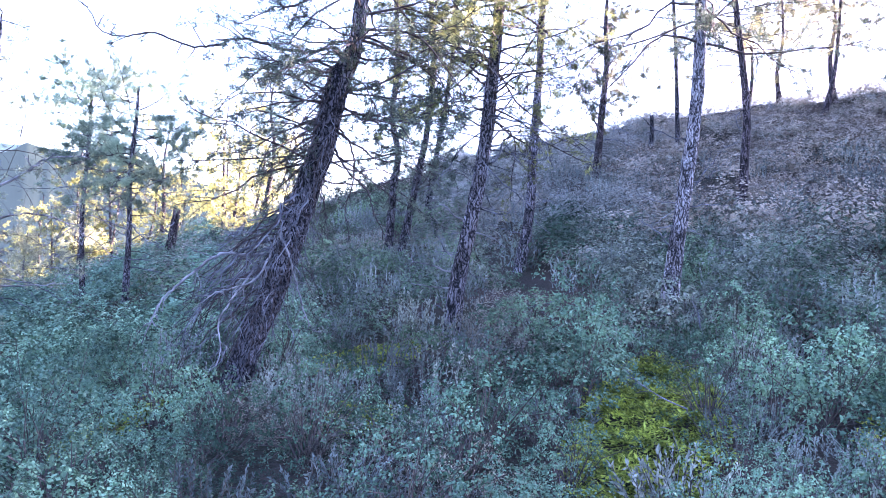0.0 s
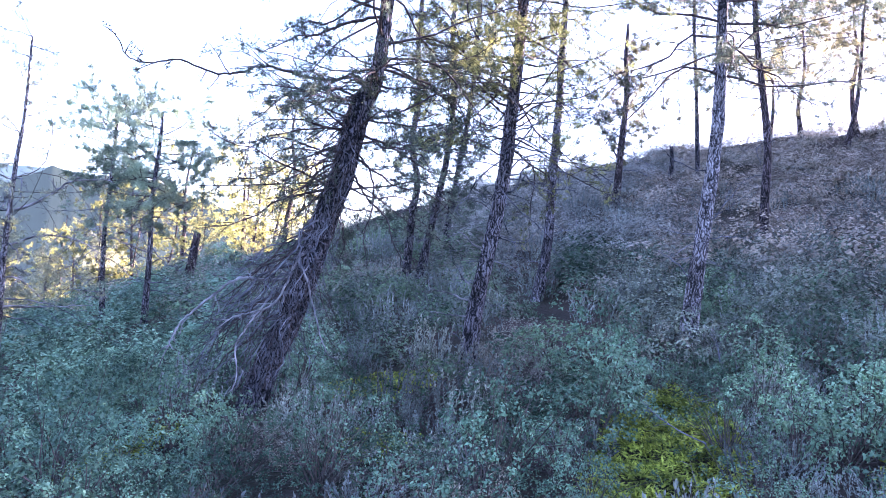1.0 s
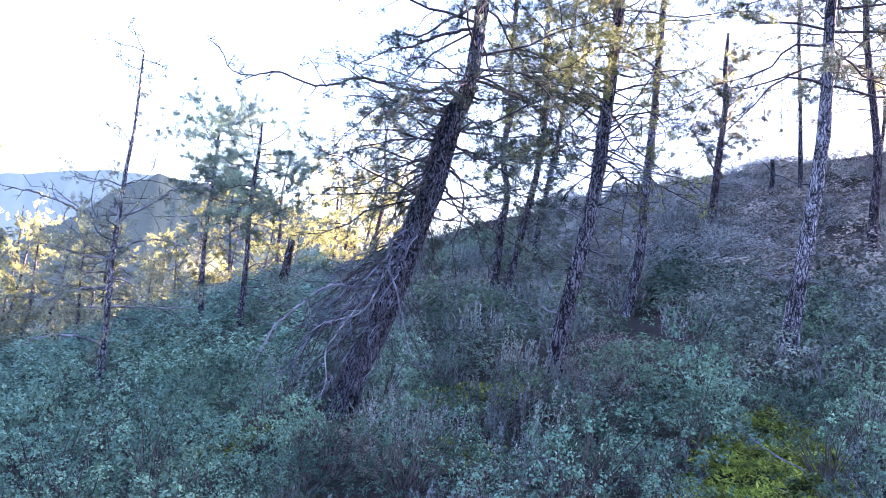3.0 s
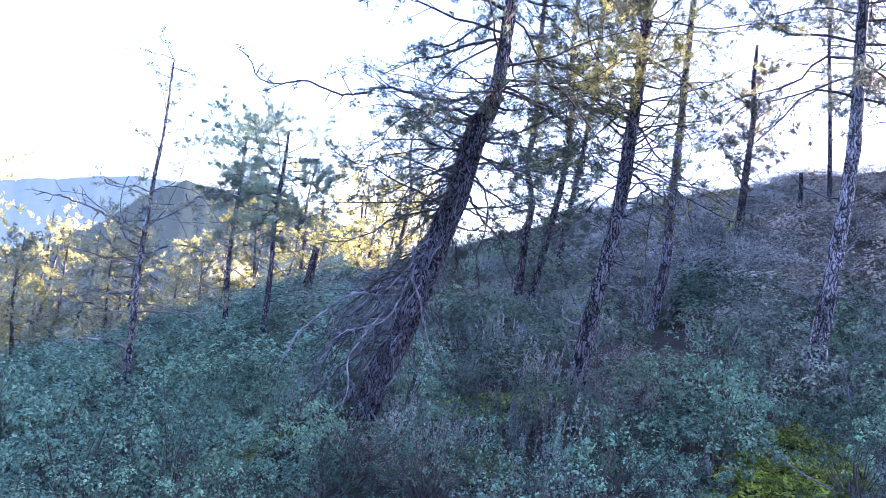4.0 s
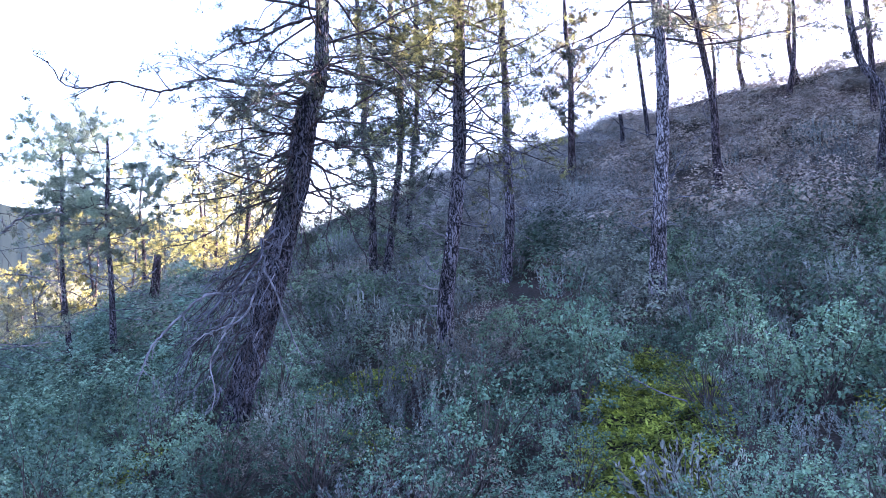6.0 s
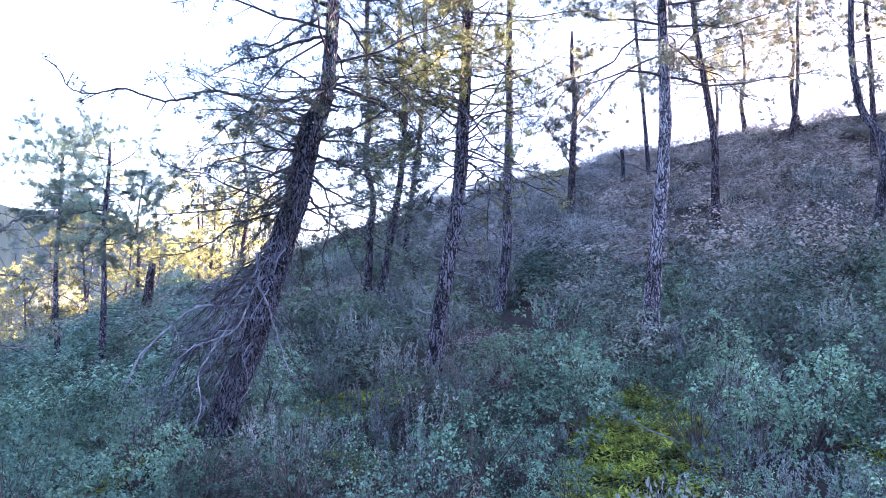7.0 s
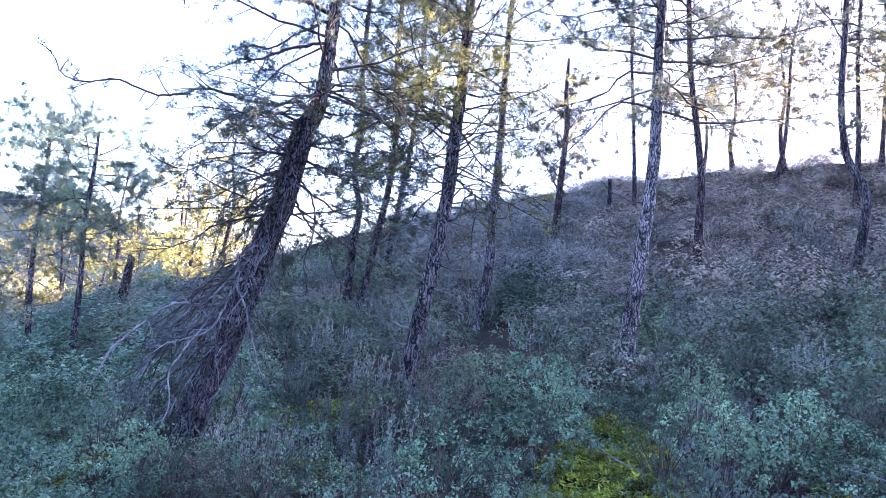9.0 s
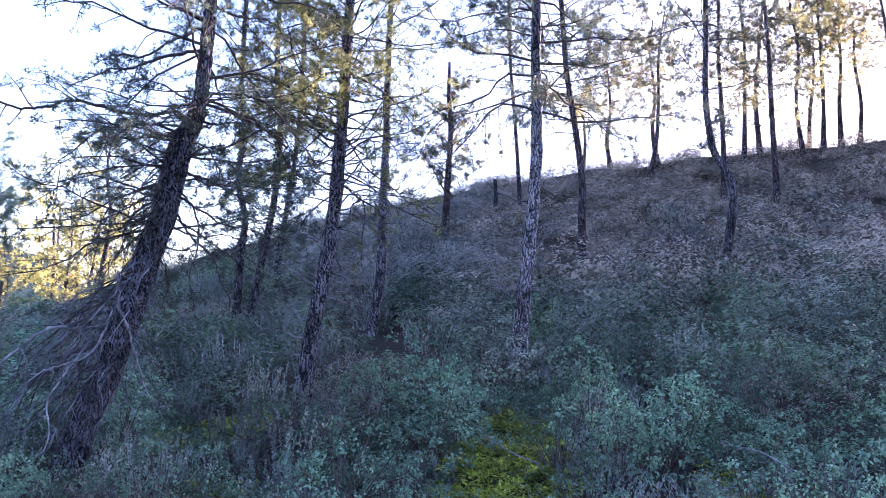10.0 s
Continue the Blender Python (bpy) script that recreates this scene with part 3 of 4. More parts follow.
pine(9, [(4.00, 21.63, 4.15), (4.01, 21.63, 5.93), (4.05, 21.62, 7.49), (3.95, 21.64, 8.58)], 0.11, 0.04,
     [(0.8, 3.2, 12, 1.0, 30, False, 0, 6, 0.018), (1.4, 4.8, 30, 1.3, 38, True, 6, 6, 0.016)],
     extend=1.0, tuft_size=1.7, label="half-dead pine with upturned sparse branches", bark=BARK_RED, rings=36, needle=NEEDLE_OLIVE,
     special=[([(4.00, 21.63, 5.74), (3.67, 21.62, 6.29), (3.41, 21.60, 6.65), (3.26, 21.55, 6.90)], 0.026, True, 8, 5), ([(3.98, 21.64, 6.16), (3.73, 21.58, 6.36), (3.49, 21.52, 6.48)], 0.020, True, 7, 5),
              ([(4.01, 21.63, 7.01), (4.20, 21.60, 7.42), (4.39, 21.56, 7.76)], 0.020, True, 7, 5), ([(4.02, 21.63, 6.39), (4.25, 21.59, 6.71), (4.43, 21.55, 6.80)], 0.018, True, 7, 4)])
pine(10, [(6.58, 23.08, 5.77), (6.36, 23.14, 8.10), (6.16, 23.20, 10.09)], 0.06, 0.045,
     [(2.0, 4.6, 6, 0.8, -5, False, 0, 4, 0.010), (4.4, 8.5, 28, 1.9, 15, True, 7, 8, 0.014)],
     extend=2.8, label="very thin tall pine near the crest", bark=BARK_FAR, rings=30)
pine(11, [(7.97, 13.87, 3.39), (8.11, 13.79, 4.75), (7.81, 13.96, 5.53), (7.68, 14.03, 6.54), (7.68, 14.03, 7.84), (7.68, 14.04, 8.79)], 0.08, 0.04,
     [(2.4, 4.6, 10, 1.6, 10, True, 8, 8, 0.014), (4.4, 7.0, 22, 1.8, 25, True, 10, 8, 0.016)],
     extend=2.2, label="bent pine with a kinked trunk", bark=BARK_FAR, rings=44)
pine(12, [(-5.95, 10.42, -0.25), (-5.98, 10.40, 0.83), (-6.01, 10.38, 1.76), (-6.01, 10.39, 2.81), (-5.98, 10.40, 3.53), (-6.00, 10.39, 4.53)], 0.055, 0.014,
     [(1.0, 3.0, 18, 1.3, 8, False, 0, 9, 0.010), (1.0, 3.0, 24, 1.7, 10, True, 3, 9, 0.006), (3.0, 5.2, 16, 0.6, 20, True, 2, 5, 0.008)],
     label="thin dying pine with long bare branches", bark=BARK_PALE, rings=50, needle=NEEDLE_SHADE,
     special=[([(-6.04, 10.37, 1.98), (-6.31, 10.15, 2.16), (-6.56, 9.93, 2.29), (-6.83, 9.69, 2.37), (-7.11, 9.42, 2.39)], 0.022, False, 14, 0), ([(-5.92, 10.44, 2.25), (-5.63, 10.67, 2.52), (-5.45, 10.84, 2.74), (-5.07, 11.10, 2.83)], 0.022, False, 14, 0),
              ([(-6.04, 10.37, 0.47), (-6.34, 10.11, 0.53), (-6.58, 9.87, 0.47), (-6.70, 9.71, 0.37)], 0.022, False, 8, 0), ([(-6.09, 10.34, 1.20), (-6.27, 10.11, 1.17), (-6.55, 9.81, 0.98)], 0.017, False, 8, 0),
              ([(-6.08, 10.34, 1.62), (-6.31, 10.13, 1.63), (-6.54, 9.90, 1.70), (-6.78, 9.66, 1.72)], 0.017, False, 9, 0), ([(-5.98, 10.40, 1.36), (-5.86, 10.55, 1.34), (-5.71, 10.71, 1.18), (-5.54, 10.87, 1.00)], 0.017, False, 7, 0),
              ([(-5.99, 10.40, 0.98), (-5.66, 10.69, 0.99), (-5.09, 11.09, 1.06)], 0.017, False, 8, 0), ([(-5.98, 10.40, 1.77), (-5.65, 10.66, 1.96), (-5.29, 10.92, 1.93), (-5.01, 11.12, 1.74)], 0.017, False, 10, 0)])
pine(13, [(-6.88, 15.54, 0.48), (-7.02, 15.48, 2.11), (-7.02, 15.48, 3.38), (-7.04, 15.47, 4.55)], 0.05, 0.02,
     [(0.6, 3.2, 18, 1.4, 5, False, 0, 6, 0.012), (2.9, 4.4, 30, 1.3, 15, True, 10, 8, 0.010), (1.0, 3.2, 12, 1.4, 5, True, 3, 7, 0.007)],
     extend=0.5, label="small pine with a blue-green crown and bare lower trunk", tuft_size=1.2, rings=36, needle=NEEDLE_BLUE, bark=BARK)
pine(14, [(-5.45, 13.97, 0.64), (-5.49, 13.96, 1.87), (-5.55, 13.94, 2.79), (-5.53, 13.94, 3.83)], 0.055, 0.02,
     [(0.6, 2.6, 16, 1.3, 5, False, 0, 6, 0.012), (2.1, 3.7, 38, 1.4, 15, True, 10, 8, 0.010), (1.0, 2.4, 8, 1.3, 5, True, 3, 7, 0.007)],
     extend=0.6, label="pine with a rounded blue-green crown", tuft_size=1.2, rings=36, needle=NEEDLE_BLUE, bark=BARK)
pine(15, [(-6.50, 18.92, 1.2), (-6.43, 18.94, 1.85), (-6.36, 18.95, 2.60)], 0.13, 0.085,
     [(0.5, 1.2, 5, 0.5, 10, False, 0, 3, 0.012)],
     label="short dark broken pine trunk", rings=24, bark=BARK_RED)


# pines along the crest: the heading in degrees, the distance, the height, the lean
CREST = [(20.4, 30, 2.6, -4), (22.4, 29, 4.5, -5), (24.7, 26, 6.0, 6), (25.4, 29, 5.5, -3), (29.8, 22, 8.5, -1), (31.2, 28, 8.5, -2), (33.2, 22, 8.5, -3), (32.2, 29, 8.0, 0),
         (34.6, 28, 7.5, -2), (36.0, 29, 8.0, 0), (35.2, 31, 6.0, 3), (37.2, 30, 6.0, 0), (38.4, 30, 5.5, -4), (40.4, 29, 8.0, -5), (43.0, 30, 8.0, 0), (46.0, 29, 7.5, 3)]
for k, (az, dist, tall, lean) in enumerate(CREST):
    x, y = dist * math.sin(radians(az)), dist * math.cos(radians(az))
    z, q = float(height(x, y)), math.tan(radians(lean)) * tall
    rng = np.random.default_rng(100 + k)
    line = [(x + q * s + rng.normal(0, 0.08), y, z + tall * s) for s in (-0.02, 0.25, 0.5, 0.75, 1.0)]
    pine(200 + k, line, 0.085 + 0.005 * (k % 4), 0.02,
         [(0.8, 2.4, 4, 0.7, 0, False, 0, 4, 0.008), (2.2, 3.6, 8, 1.5, 5, True, 4, 6, 0.012), (3.2, 5.6, 20, 1.8, 12, True, 6, 7, 0.012), (tall * 0.6, tall * 0.98, 14, 1.6, 22, True, 6, 7, 0.012)],
         label="tall thin pine standing on the crest", bark=BARK_RED, rings=24, sides=8, needle=NEEDLE_OLIVE if k % 3 else NEEDLE_SUN_GOLD, group="pines on the crest", blades=5, split=False, tuft_size=1.75, blade_width=0.006)


# the sunlit grove beyond the crest
def grove():
    kinds = []
    for k in range(4):
        x, y = -9.0 - k * 3, 36.0
        z, tall = float(height(x, y)), 6.5 + 0.6 * k
        rng = np.random.default_rng(300 + k)
        line = [(x + rng.normal(0, 0.12), y + rng.normal(0, 0.12), z + tall * s) for s in (-0.03, 0.25, 0.5, 0.75, 1.0)]
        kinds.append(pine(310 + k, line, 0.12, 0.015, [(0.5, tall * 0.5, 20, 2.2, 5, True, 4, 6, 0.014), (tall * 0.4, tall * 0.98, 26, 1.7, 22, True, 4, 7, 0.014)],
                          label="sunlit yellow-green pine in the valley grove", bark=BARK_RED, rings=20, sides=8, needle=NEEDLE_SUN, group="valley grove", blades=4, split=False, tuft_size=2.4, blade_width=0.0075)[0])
    rng = np.random.default_rng(5)
    for k in range(44):
        az, dist = rng.uniform(-46, -8), rng.uniform(29, 56)
        x, y = dist * math.sin(radians(az)), dist * math.cos(radians(az))
        copy = copy_thing(kinds[k % 4], pose(x, y, float(height(x, y)) - 0.05, 0, 0, rng.uniform(0, 360)))
        copy.scale = (1, 1, rng.uniform(0.85, 1.25))
    for k in range(16):
        az, dist = rng.uniform(-52, -28), rng.uniform(28, 42)
        x, y = dist * math.sin(radians(az)), dist * math.cos(radians(az))
        copy = copy_thing(kinds[k % 4], pose(x, y, float(height(x, y)) - 0.05, 0, 0, rng.uniform(0, 360)))
        copy.scale = (0.9, 0.9, rng.uniform(0.8, 1.15))


grove()


# bushy pines in the shade between the slope and the grove
def bushy_pines():
    kinds = []
    for k in range(2):
        z, tall = float(height(-14.0, 18.0)), 4.2 + 0.9 * k
        rng = np.random.default_rng(340 + k)
        line = [(-14.0 + rng.normal(0, 0.1), 18.0 + rng.normal(0, 0.1), z + tall * q) for q in (-0.03, 0.3, 0.6, 1.0)]
        kinds.append(pine(350 + k, line, 0.07, 0.015, [(0.3, tall * 0.6, 30, 1.7, 8, True, 4, 7, 0.010), (tall * 0.5, tall * 0.98, 24, 1.2, 30, True, 4, 8, 0.010)],
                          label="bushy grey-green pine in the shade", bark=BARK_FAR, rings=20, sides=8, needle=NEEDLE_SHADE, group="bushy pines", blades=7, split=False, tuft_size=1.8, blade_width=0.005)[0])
    rng = np.random.default_rng(6)
    spots = [(-36.5, 21, 0.75), (-33, 25, 0.8), (-40, 24, 0.8), (-30, 27, 0.8), (-25, 30, 0.9), (-31.5, 22, 0.6), (-27, 29, 0.8)]
    for k, (az, dist, size) in enumerate(spots):
        x, y = dist * math.sin(radians(az)), dist * math.cos(radians(az))
        ob = kinds[k] if k < 2 else copy_thing(kinds[k % 2], pose(x, y, float(height(x, y)) - 0.05, 0, 0, rng.uniform(0, 360)))
        ob.location = (x, y, float(height(x, y)) - 0.05)
        ob.scale = (1.1 * size, 1.1 * size, size)


bushy_pines()


def stump():
    x, y = 24.0 * math.sin(radians(14.0)), 24.0 * math.cos(radians(14.0))
    rng = np.random.default_rng(3)
    g = Geo()
    line = spline([(0, 0, -0.1), (0.03, 0, 0.5), (-0.02, 0, 1.1)], 12)
    tube(g, line, np.linspace(0.09, 0.05, 12), 8, 0, 0.06, rng)
    for k in range(5):
        p = limb_path(rng, line[4 + k], rng.normal(0, 1, 3) * (1, 1, 0.3), 0.35, 0.02, 0.2, 5)
        tube(g, p, np.linspace(0.012, 0.004, 5), 4)
    ob = part("dead_stump", g, BARK_FAR)
    ob.location = (x, y, float(height(x, y)))
    tagged(ob, "broken dead stump standing in the heath", "stump")


stump()


# ---- shrubs ----
def leafy(seed, R, H, sprigs, per, leaf_len, shape=LEAF_SHAPE, sprig=0.06, wood_too=True, calm=0.0):
    """A rounded shrub: an uneven dome of sprigs, each a knot of leaves that look outward, on stems from one foot.
    calm: how far the leaves of one sprig lie alike."""
    rng = np.random.default_rng(seed)
    wood, green = Geo(), Geo()
    lobes = rng.normal(0, 1, (7, 3)) * (1, 1, 0.7) + np.array([0, 0, 0.4])
    lobes /= np.linalg.norm(lobes, axis=1)[:, None]
    swell = rng.uniform(0.05, 0.32, 7)

    def reach(d):
        return 0.80 + (swell * np.exp(-(1 - d @ lobes.T) / 0.10)).sum(-1)

    k = np.arange(sprigs)
    t = np.arccos(1 - 1.08 * (k + 0.5) / sprigs) + rng.normal(0, 0.10, sprigs)
    a = k * 2.39996 + rng.normal(0, 0.25, sprigs)
    out = np.stack([np.cos(a) * np.sin(t), np.sin(a) * np.sin(t), np.cos(t)], -1)
    tips = out * (R, R, H) * (reach(out) * np.where(rng.uniform(0, 1, sprigs) < 0.3, rng.uniform(0.62, 0.8, sprigs), rng.uniform(0.86, 1.1, sprigs)))[:, None]
    tips[:, 2] = np.maximum(tips[:, 2], 0.02)
    if wood_too:
        for tip in tips[::3]:
            mid = tip * 0.5 + np.array([0, 0, 0.12 * H]) + rng.normal(0, 0.03, 3)
            tube(wood, [np.array([0, 0, -0.05]) + rng.normal(0, 0.02, 3) * (1, 1, 0), mid, tip], np.linspace(0.006, 0.002, 3), 3)
    grow = np.repeat(np.exp(rng.normal(0, 0.28, sprigs)), per)
    o = rng.normal(0, 1, (sprigs * per, 3)) + 0.7 * np.repeat(out, per, 0) + np.array([0, 0, 0.35])
    o /= np.linalg.norm(o, axis=1)[:, None]
    p = np.repeat(tips, per, 0) + o * (sprig * grow * rng.uniform(0.35, 1.0, sprigs * per))[:, None]
    n = (1 - calm) * (o + rng.normal(0, 0.45, o.shape)) + calm * np.repeat(out, per, 0) + np.array([0, 0, 0.45])
    scatter(green, shape, p, frames_facing(n, rng), leaf_len * rng.uniform(0.65, 1.35, len(p)))
    return wood, green


def wands(seed, R, H, stems, per, leaf_len, shape=NARROW_LEAF, wood_too=True):
    """An upright shrub of many straight wands set closely with small narrow leaves."""
    rng = np.random.default_rng(seed)
    wood, green = Geo(), Geo()
    for k in range(stems):
        a, q = rng.uniform(0, 2 * np.pi), np.sqrt(rng.uniform(0, 1))
        foot = np.array([math.cos(a) * q * R * 0.6, math.sin(a) * q * R * 0.6, -0.05])
        tip = np.array([math.cos(a) * q * R, math.sin(a) * q * R, H * (1.05 - 0.45 * q * q) * rng.uniform(0.7, 1.1)]) + rng.normal(0, 0.03, 3)
        path = spline([foot, (foot + tip) / 2 + rng.normal(0, 0.025, 3), tip], 5)
        if wood_too:
            tube(wood, path[[0, 2, 4]], np.linspace(0.005, 0.002, 3), 3)
        u = rng.uniform(0.15, 1.0, per) ** 0.8
        i = np.minimum((u * 4).astype(int), 3)
        t = path[i + 1] - path[i]
        p = path[i] + t * ((u * 4) % 1)[:, None]
        d = t / np.linalg.norm(t, axis=1)[:, None] * 0.9 + rng.normal(0, 0.42, (per, 3))
        scatter(green, shape, p, frames_along(d, rng), leaf_len * rng.uniform(0.6, 1.3, per))
    return wood, green


def shrub(kind, geos, leaf, label, category="shrub", group=""):
    root = new(kind)
    tagged(root, label, category, group)
    part("branchwork", geos[0], STEM, root)
    part("foliage", geos[1], leaf, root, "", False)
    return root


MODELS = [
    shrub("leafy_shrub", leafy(1, 0.46, 0.60, 115, 28, 0.0162, LEAF_SHAPE, 0.052), LEAF, "grey-green leafy shrub in the thicket", group="leafy shrubs"),
    shrub("leafy_shrub", leafy(2, 0.40, 0.70, 110, 28, 0.016, LEAF_SHAPE, 0.052), LEAF, "grey-green leafy shrub in the thicket", group="leafy shrubs"),
    shrub("leafy_shrub", leafy(3, 0.52, 0.44, 110, 26, 0.0185, LEAF_SHAPE, 0.055), LEAF_DARK, "low spreading dark green shrub with small leaves", group="leafy shrubs"),
    shrub("wand_shrub", wands(4, 0.34, 0.42, 40, 48, 0.028, WAND_LEAF), LEAF_GREY, "upright grey shrub of straight wands", group="upright grey shrubs"),
    shrub("wand_shrub", wands(5, 0.42, 0.34, 46, 42, 0.027, WAND_LEAF), LEAF_GREY, "upright grey shrub of straight wands", group="upright grey shrubs"),
    shrub("heath_shrub", leafy(6, 0.48, 0.40, 90, 24, 0.026, NARROW_LEAF, 0.07), LEAF_HEATH, "low dark heath shrub on the slope", group="heath shrubs"),
]
# the same three shrubs with fewer, simpler leaves, for the places farther up
LIGHTER = [
    shrub("leafy_shrub", leafy(1, 0.46, 0.60, 85, 22, 0.030, FAR_LEAF, 0.07), LEAF, "grey-green leafy shrub in the thicket", group="leafy shrubs"),
    shrub("leafy_shrub", leafy(2, 0.40, 0.70, 80, 22, 0.029, FAR_LEAF, 0.07), LEAF, "grey-green leafy shrub in the thicket", group="leafy shrubs"),
    shrub("leafy_shrub", leafy(3, 0.52, 0.44, 85, 22, 0.028, FAR_LEAF, 0.07), LEAF_DARK, "low spreading dark green shrub with small leaves", group="leafy shrubs"),
]
# patches of moss: the middle, the half width and half depth
PATCHES = [(1.60, 5.8, 0.52, 1.75), (3.05, 5.1, 0.25, 0.5), (-0.75, 8.2, 0.6, 0.5), (-2.55, 6.3, 0.3, 0.4), (-0.55, 6.3, 0.25, 0.3), (3.5, 4.35, 0.3, 0.5)]


def on_moss(x, y, grow=0.12):
    return any(((x - px - 0.27 * (y - py)) / (w + grow)) ** 2 + ((y - py) / (d + grow)) ** 2 < 1 for px, py, w, d in PATCHES)


BASES = [ob.location.copy() for ob in list(scene.objects) if ob.name.startswith("pine_tree") and ob.parent is None and math.hypot(ob.location.x, ob.location.y) < 18]


def by_trunk(x, y):
    """Whether a place lies close by the foot of a pine, on the lower side above all."""
    for p in BASES:
        r = math.hypot(p.x, p.y)
        along, across = (x * p.x + y * p.y) / r - r, abs(x * p.y - y * p.x) / r
        if (-2.4 if p.x < -4 else -1.0) < along < 0.25 and across < 0.34:
            return True
    return False


def pick(r, az, rng):
    """Which model grows at that distance and heading."""
    u = rng.uniform(0, 1)
    if r < 5.6 or az < -18:
        return ((0, 1, 0, 1, 2, 2, 0, 2) if az < -6 else (0, 1, 0, 1, 2, 2, 3, 5) if az < 0 else (0, 1, 0, 1, 0, 4, 3, 4))[int(u * 8)]
    if r < 7.6 and az < 3:
        return (3, 4, 3, 4, 3, 2, 5, 1)[int(u * 8)]
    if az > 10 and r < 7.6:
        return (0, 1, 0, 1, 4, 4, 3, 1)[int(u * 8)]
    return (3, 4, 2, 2, 5, 5, 0, 2)[int(u * 8)]


def near_shrubs():
    rng = np.random.default_rng(11)
    taken, made = [], 0
    for az, r, k in ((19.5, 4.1, 0), (20.5, 3.3, 1), (21.5, 5.0, 1), (9.0, 4.3, 0), (7.5, 3.5, 1), (19.0, 6.0, 1), (24.0, 4.3, 0)):
        x, y = r * math.sin(radians(az)), r * math.cos(radians(az))
        copy_thing(MODELS[k], pose(x, y, float(height(x, y)) - 0.02, 0, 0, 70 * r)).scale = (0.9, 0.9, 0.85)
        taken.append((x, y))
    for _ in range(30000):
        if made >= 290:
            break
        az, r = radians(rng.uniform(-46, 48)), math.sqrt(rng.uniform(2.5 ** 2, 9.2 ** 2))
        x, y = r * math.sin(az), r * math.cos(az)
        if on_moss(x, y, 0.0) or (3.1 < r < 5 and 11 < math.degrees(az) < 16) or any((x - p) ** 2 + (y - q) ** 2 < (0.34 + 0.014 * r) ** 2 for p, q in taken):
            continue
        if ((x - 1.25) / 0.8) ** 2 + ((y - 9.9) / 1.2) ** 2 < 1 or by_trunk(x, y):
            continue
        taken.append((x, y))
        k = pick(r, math.degrees(az), rng)
        s = rng.uniform(0.6, 1.3) * (0.85 if r < 3.2 else 1.0)
        m = pose(x, y, float(height(x, y)) - 0.02, rng.uniform(-8, 8), rng.uniform(-8, 8), rng.uniform(0, 360))
        copy = copy_thing(LIGHTER[k] if k < 3 and r > 5.8 else MODELS[k], m)
        copy.scale = (s, s, s * rng.uniform(0.85, 1.2))
        made += 1


near_shrubs()
for k, ob in enumerate(MODELS + LIGHTER):  # the models themselves stand in the thicket too
    az, r = radians(-42 + 9 * k), 3.6 + 0.2 * k + (2.0 if k > 5 else 0)
    ob.location = (r * math.sin(az), r * math.cos(az), float(height(r * math.sin(az), r * math.cos(az))))


def thicket(name, seed, count, r0, r1, az0, az1, models, leaf, label, size=(0.7, 1.3)):
    """The shrubs farther off, too many to count."""
    rng = np.random.default_rng(seed)
    g = Geo()
    az = np.radians(rng.uniform(az0, az1, count))
    r = np.sqrt(rng.uniform(r0 ** 2, r1 ** 2, count))
    x, y = r * np.sin(az), r * np.cos(az)
    z = height(x, y) - 0.03
    keep = ((x - 1.25) / 0.8) ** 2 + ((y - 9.9) / 1.2) ** 2 > 1  # bare reddish litter
    keep &= np.array([not by_trunk(p, q) for p, q in zip(x, y)])
    x, y, z, count = x[keep], y[keep], z[keep], int(keep.sum())
    kind = rng.integers(0, len(models), count)
    for k, (wood, green) in enumerate(models):
        i = np.where(kind == k)[0]
        turn = np.zeros((len(i), 3, 3))
        a = rng.uniform(0, 2 * np.pi, len(i))
        turn[:, 0, 0], turn[:, 0, 1], turn[:, 1, 0], turn[:, 1, 1], turn[:, 2, 2] = np.cos(a), -np.sin(a), np.sin(a), np.cos(a), rng.uniform(0.75, 1.25, len(i))
        s = rng.uniform(*size, len(i))
        place = np.stack([x[i], y[i], z[i]], -1)
        for geo, mat in ((wood, 1), (green, 0)):
            if not geo.v:
                continue
            tv = np.concatenate(geo.v)
            tf = np.concatenate([f for f, _ in geo.f])
            scatter(g, (tv, tf), place, turn, s, mat)
    ob = part(name, g, [leaf, STEM], None, "", False)
    tagged(ob, label, "shrubs", kind="stuff")


far_leafy = [leafy(20 + k, 0.48, 0.52, 60, 8, 0.052, FAR_LEAF, 0.10, False, 0.6) for k in range(4)]
mid_leafy = [leafy(50 + k, 0.46, 0.54, 62, 14, 0.036, FAR_LEAF, 0.085, False, 0.45) for k in range(4)]
far_wands = [wands(30 + k, 0.36, 0.42, 28, 14, 0.044, FAR_NARROW, False) for k in range(3)]
far_heath = [leafy(40 + k, 0.52, 0.40, 90, 8, 0.037, FAR_LEAF, 0.09, False, 0.7) for k in range(4)]
thicket("green_thicket", 1, 300, 11, 24, -48, -15, far_leafy, LEAF, "dense grey-green shrubs covering the lower slope")
thicket("dark_thicket", 6, 190, 12, 25, -46, 2, far_leafy, LEAF_DARK, "dark green shrubs on the slope")
thicket("slope_thicket", 10, 45, 12, 17, 2, 48, far_leafy, LEAF_DARK, "dark green shrubs below the dry heath")
thicket("slope_green", 13, 110, 8.8, 16, -12, 48, mid_leafy, LEAF_GREEN, "dull green shrubs between the trunks", (0.7, 1.35))
thicket("grey_thicket", 2, 310, 8.6, 22, -17, 48, far_wands, LEAF_GREY, "upright grey shrubs covering the slope")
thicket("mixed_thicket", 3, 60, 8.6, 14, 10, 48, mid_leafy, LEAF_GREEN, "green shrubs scattered over the slope")
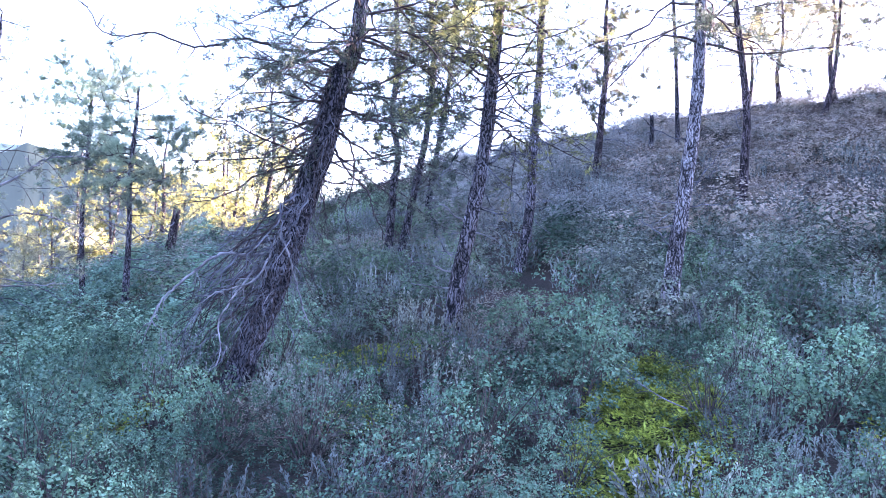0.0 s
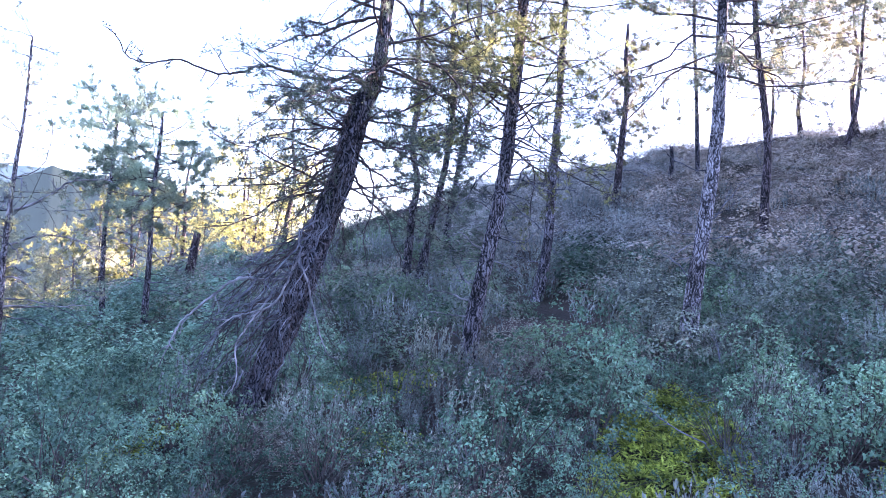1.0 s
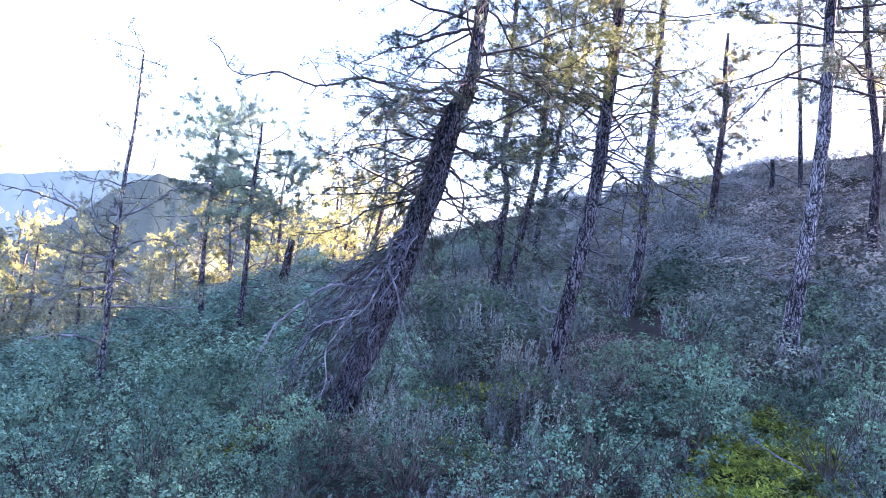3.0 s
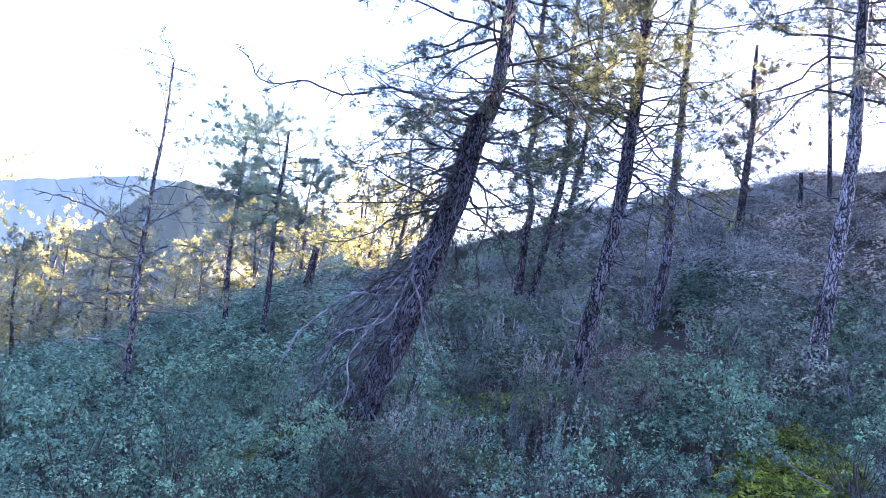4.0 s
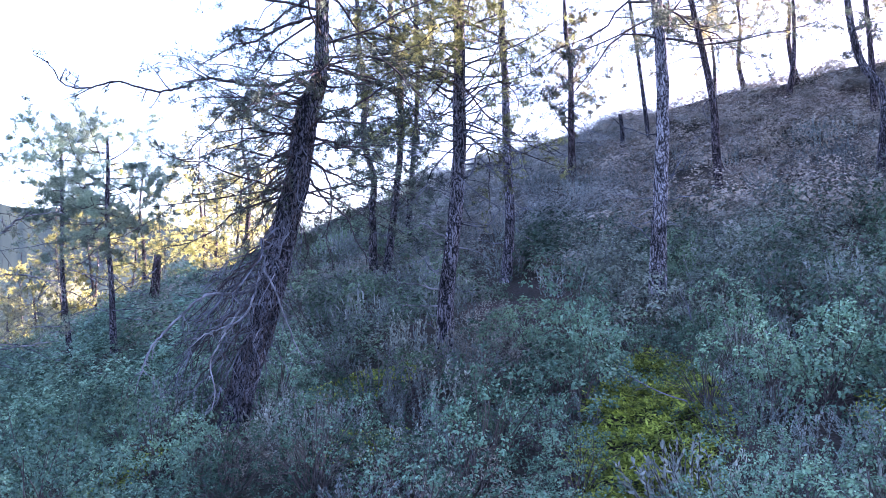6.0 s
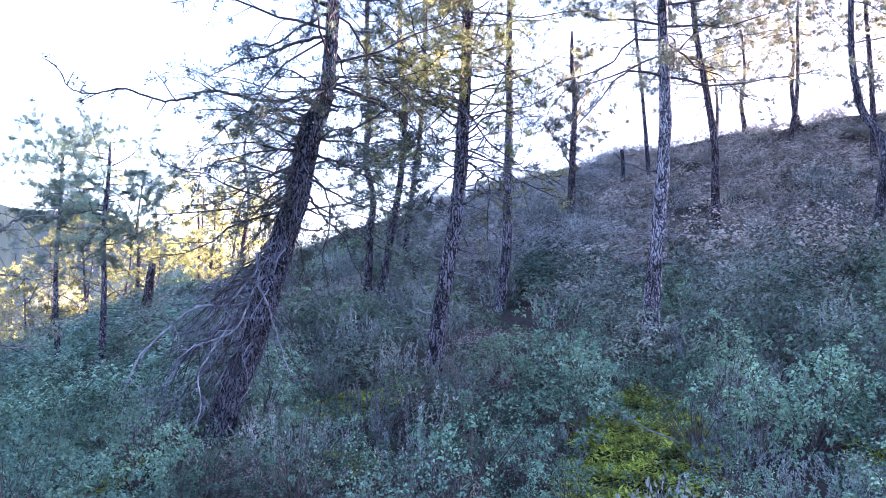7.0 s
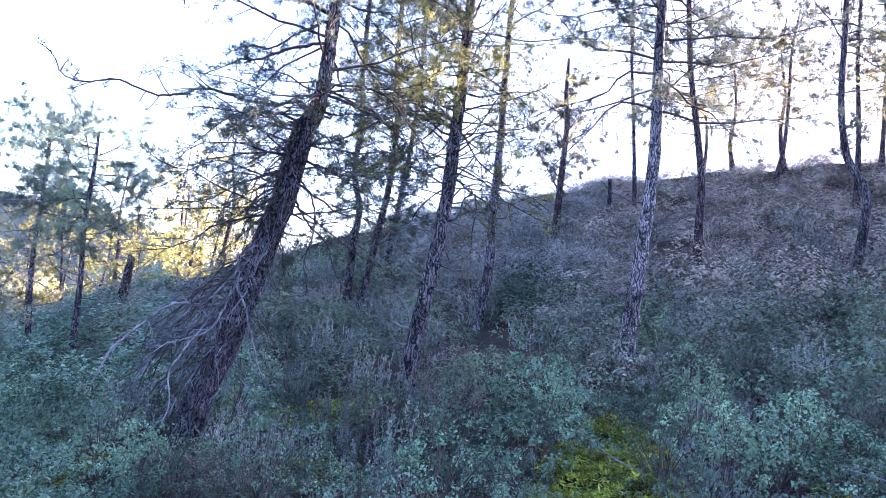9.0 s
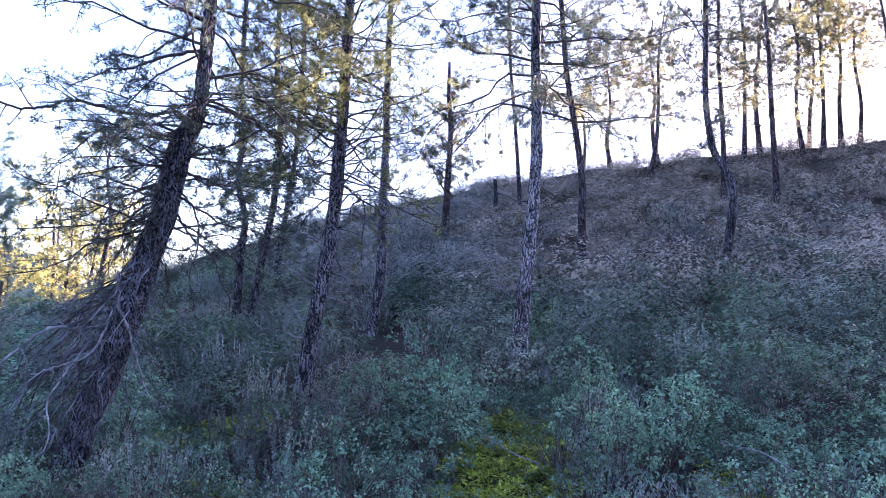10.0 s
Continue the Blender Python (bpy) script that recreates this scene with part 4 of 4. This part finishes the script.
thicket("low_thicket", 8, 120, 8.6, 12, -48, -10, mid_leafy, LEAF, "grey-green shrubs crowding the lower slope")
thicket("olive_thicket", 9, 75, 8.6, 13, -30, 48, mid_leafy, LEAF_DARK, "dark olive shrubs among the trunks")
thicket("heath_thicket", 4, 340, 12, 31, -24, 50, far_heath, LEAF_HEATH, "dark heath covering the slope", (0.8, 1.7))
thicket("dry_heath_thicket", 5, 400, 14, 33, 13, 50, far_heath, LEAF_BROWN, "dry brown heath below the crest", (0.9, 1.9))
thicket("crest_heath", 11, 230, 16, 32, -1, 15, far_heath, LEAF_CREST, "pale grey heath on the lower end of the crest", (0.8, 1.7))
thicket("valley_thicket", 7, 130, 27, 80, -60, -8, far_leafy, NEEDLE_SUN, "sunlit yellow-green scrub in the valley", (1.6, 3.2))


# ---- moss ----
def moss(seed, px, py, w, d):
    rng = np.random.default_rng(seed)
    g = Geo()
    n = int(26000 * w * d) + 1200
    a, q = rng.uniform(0, 2 * np.pi, n), np.sqrt(rng.uniform(0, 1, n))
    y = py + d * q * np.sin(a) + rng.normal(0, 0.10, n)
    x = px + w * q * np.cos(a) + 0.27 * (y - py) + rng.normal(0, 0.05, n)
    keep = np.sin(5.3 * x + 2 * y) + np.sin(4.1 * y - 3 * x + 1) + 2.6 * (1 - q) > -0.9
    x, y, q, n = x[keep], y[keep], q[keep], int(keep.sum())
    lump = 0.05 * np.sin(9 * x + 1 + 3 * y) * np.sin(8 * y) + 0.045 * np.abs(np.sin(13 * y + 2.5 * np.sin(5 * x)))
    z = height(x, y) + 0.03 + 0.8 * lump
    way = np.stack([rng.normal(-0.2, 0.6, n), rng.normal(-0.6, 0.5, n), rng.uniform(-0.1, 0.55, n)], -1)
    scatter(g, NARROW_LEAF, np.stack([x, y, z], -1), frames_along(way, rng), rng.uniform(0.025, 0.07, n))
    tagged(part("moss", g, MOSS, None, "", False), "bright yellow-green moss cushion among the shrubs", "moss", kind="stuff")


for k, patch in enumerate(PATCHES):
    moss(60 + k, *patch)


# ---- fallen sticks ----
def stick(seed, points, r0, label):
    rng = np.random.default_rng(seed)
    g = Geo()
    pts = np.asarray(points)
    base = pts[0].copy()
    dress(g, g, rng, spline(pts - base, 14), r0, 7, 0, reach=0.3)
    ob = part("fallen_branch", g, DEAD)
    ob.location = base
    tagged(ob, label, "branch", "fallen branches")


stick(1, [(1.52, 4.76, 0.94), (1.40, 4.90, 0.98), (1.28, 5.04, 1.05), (1.24, 5.15, 1.10)], 0.005, "thin pale fallen branch lying over the moss")
stick(2, [(2.62, 3.78, 1.03), (2.56, 3.94, 1.10), (2.53, 4.08, 1.13), (2.43, 4.25, 1.14)], 0.006, "thin pale fallen branch caught in the shrubs")
stick(3, [(0.88, 9.56, 1.20), (1.09, 9.67, 1.28), (1.40, 9.77, 1.37), (1.58, 9.87, 1.51)], 0.010, "dead branch lying on brown litter")
stick(4, [(2.62, 7.98, 1.27), (2.62, 8.09, 1.43), (2.59, 8.20, 1.53)], 0.008, "bare stick standing among the shrubs")


def dead_shrub(seed, foot, size, label):
    """A clump of bare pale twigs."""
    rng = np.random.default_rng(seed)
    g = Geo()
    for k in range(12):
        d = rng.normal(0, 0.6, 3)
        d[2] = 1.0
        dress(g, g, rng, limb_path(rng, (0, 0, -0.03), d, size * rng.uniform(0.6, 1.1), 0.02, 0.2, 7), 0.004, 5, 0, reach=0.5)
    ob = part("dead_shrub", g, DEAD_PALE)
    ob.location = (foot[0], foot[1], float(height(foot[0], foot[1])))
    tagged(ob, label, "shrub", "dead shrubs")


for k, (foot, size) in enumerate((([(1.49, 4.77, 0.90)], 0.45), ([(2.84, 8.75, 1.32)], 0.5), ([(1.65, 8.44, 1.09)], 0.4), ([(-1.29, 7.49, 0.65)], 0.4), ([(2.48, 7.08, 1.53)], 0.5), ([(-0.44, 9.49, 0.96)], 0.4))):
    dead_shrub(400 + k, foot[0], size, "small dead shrub of bare pale twigs")
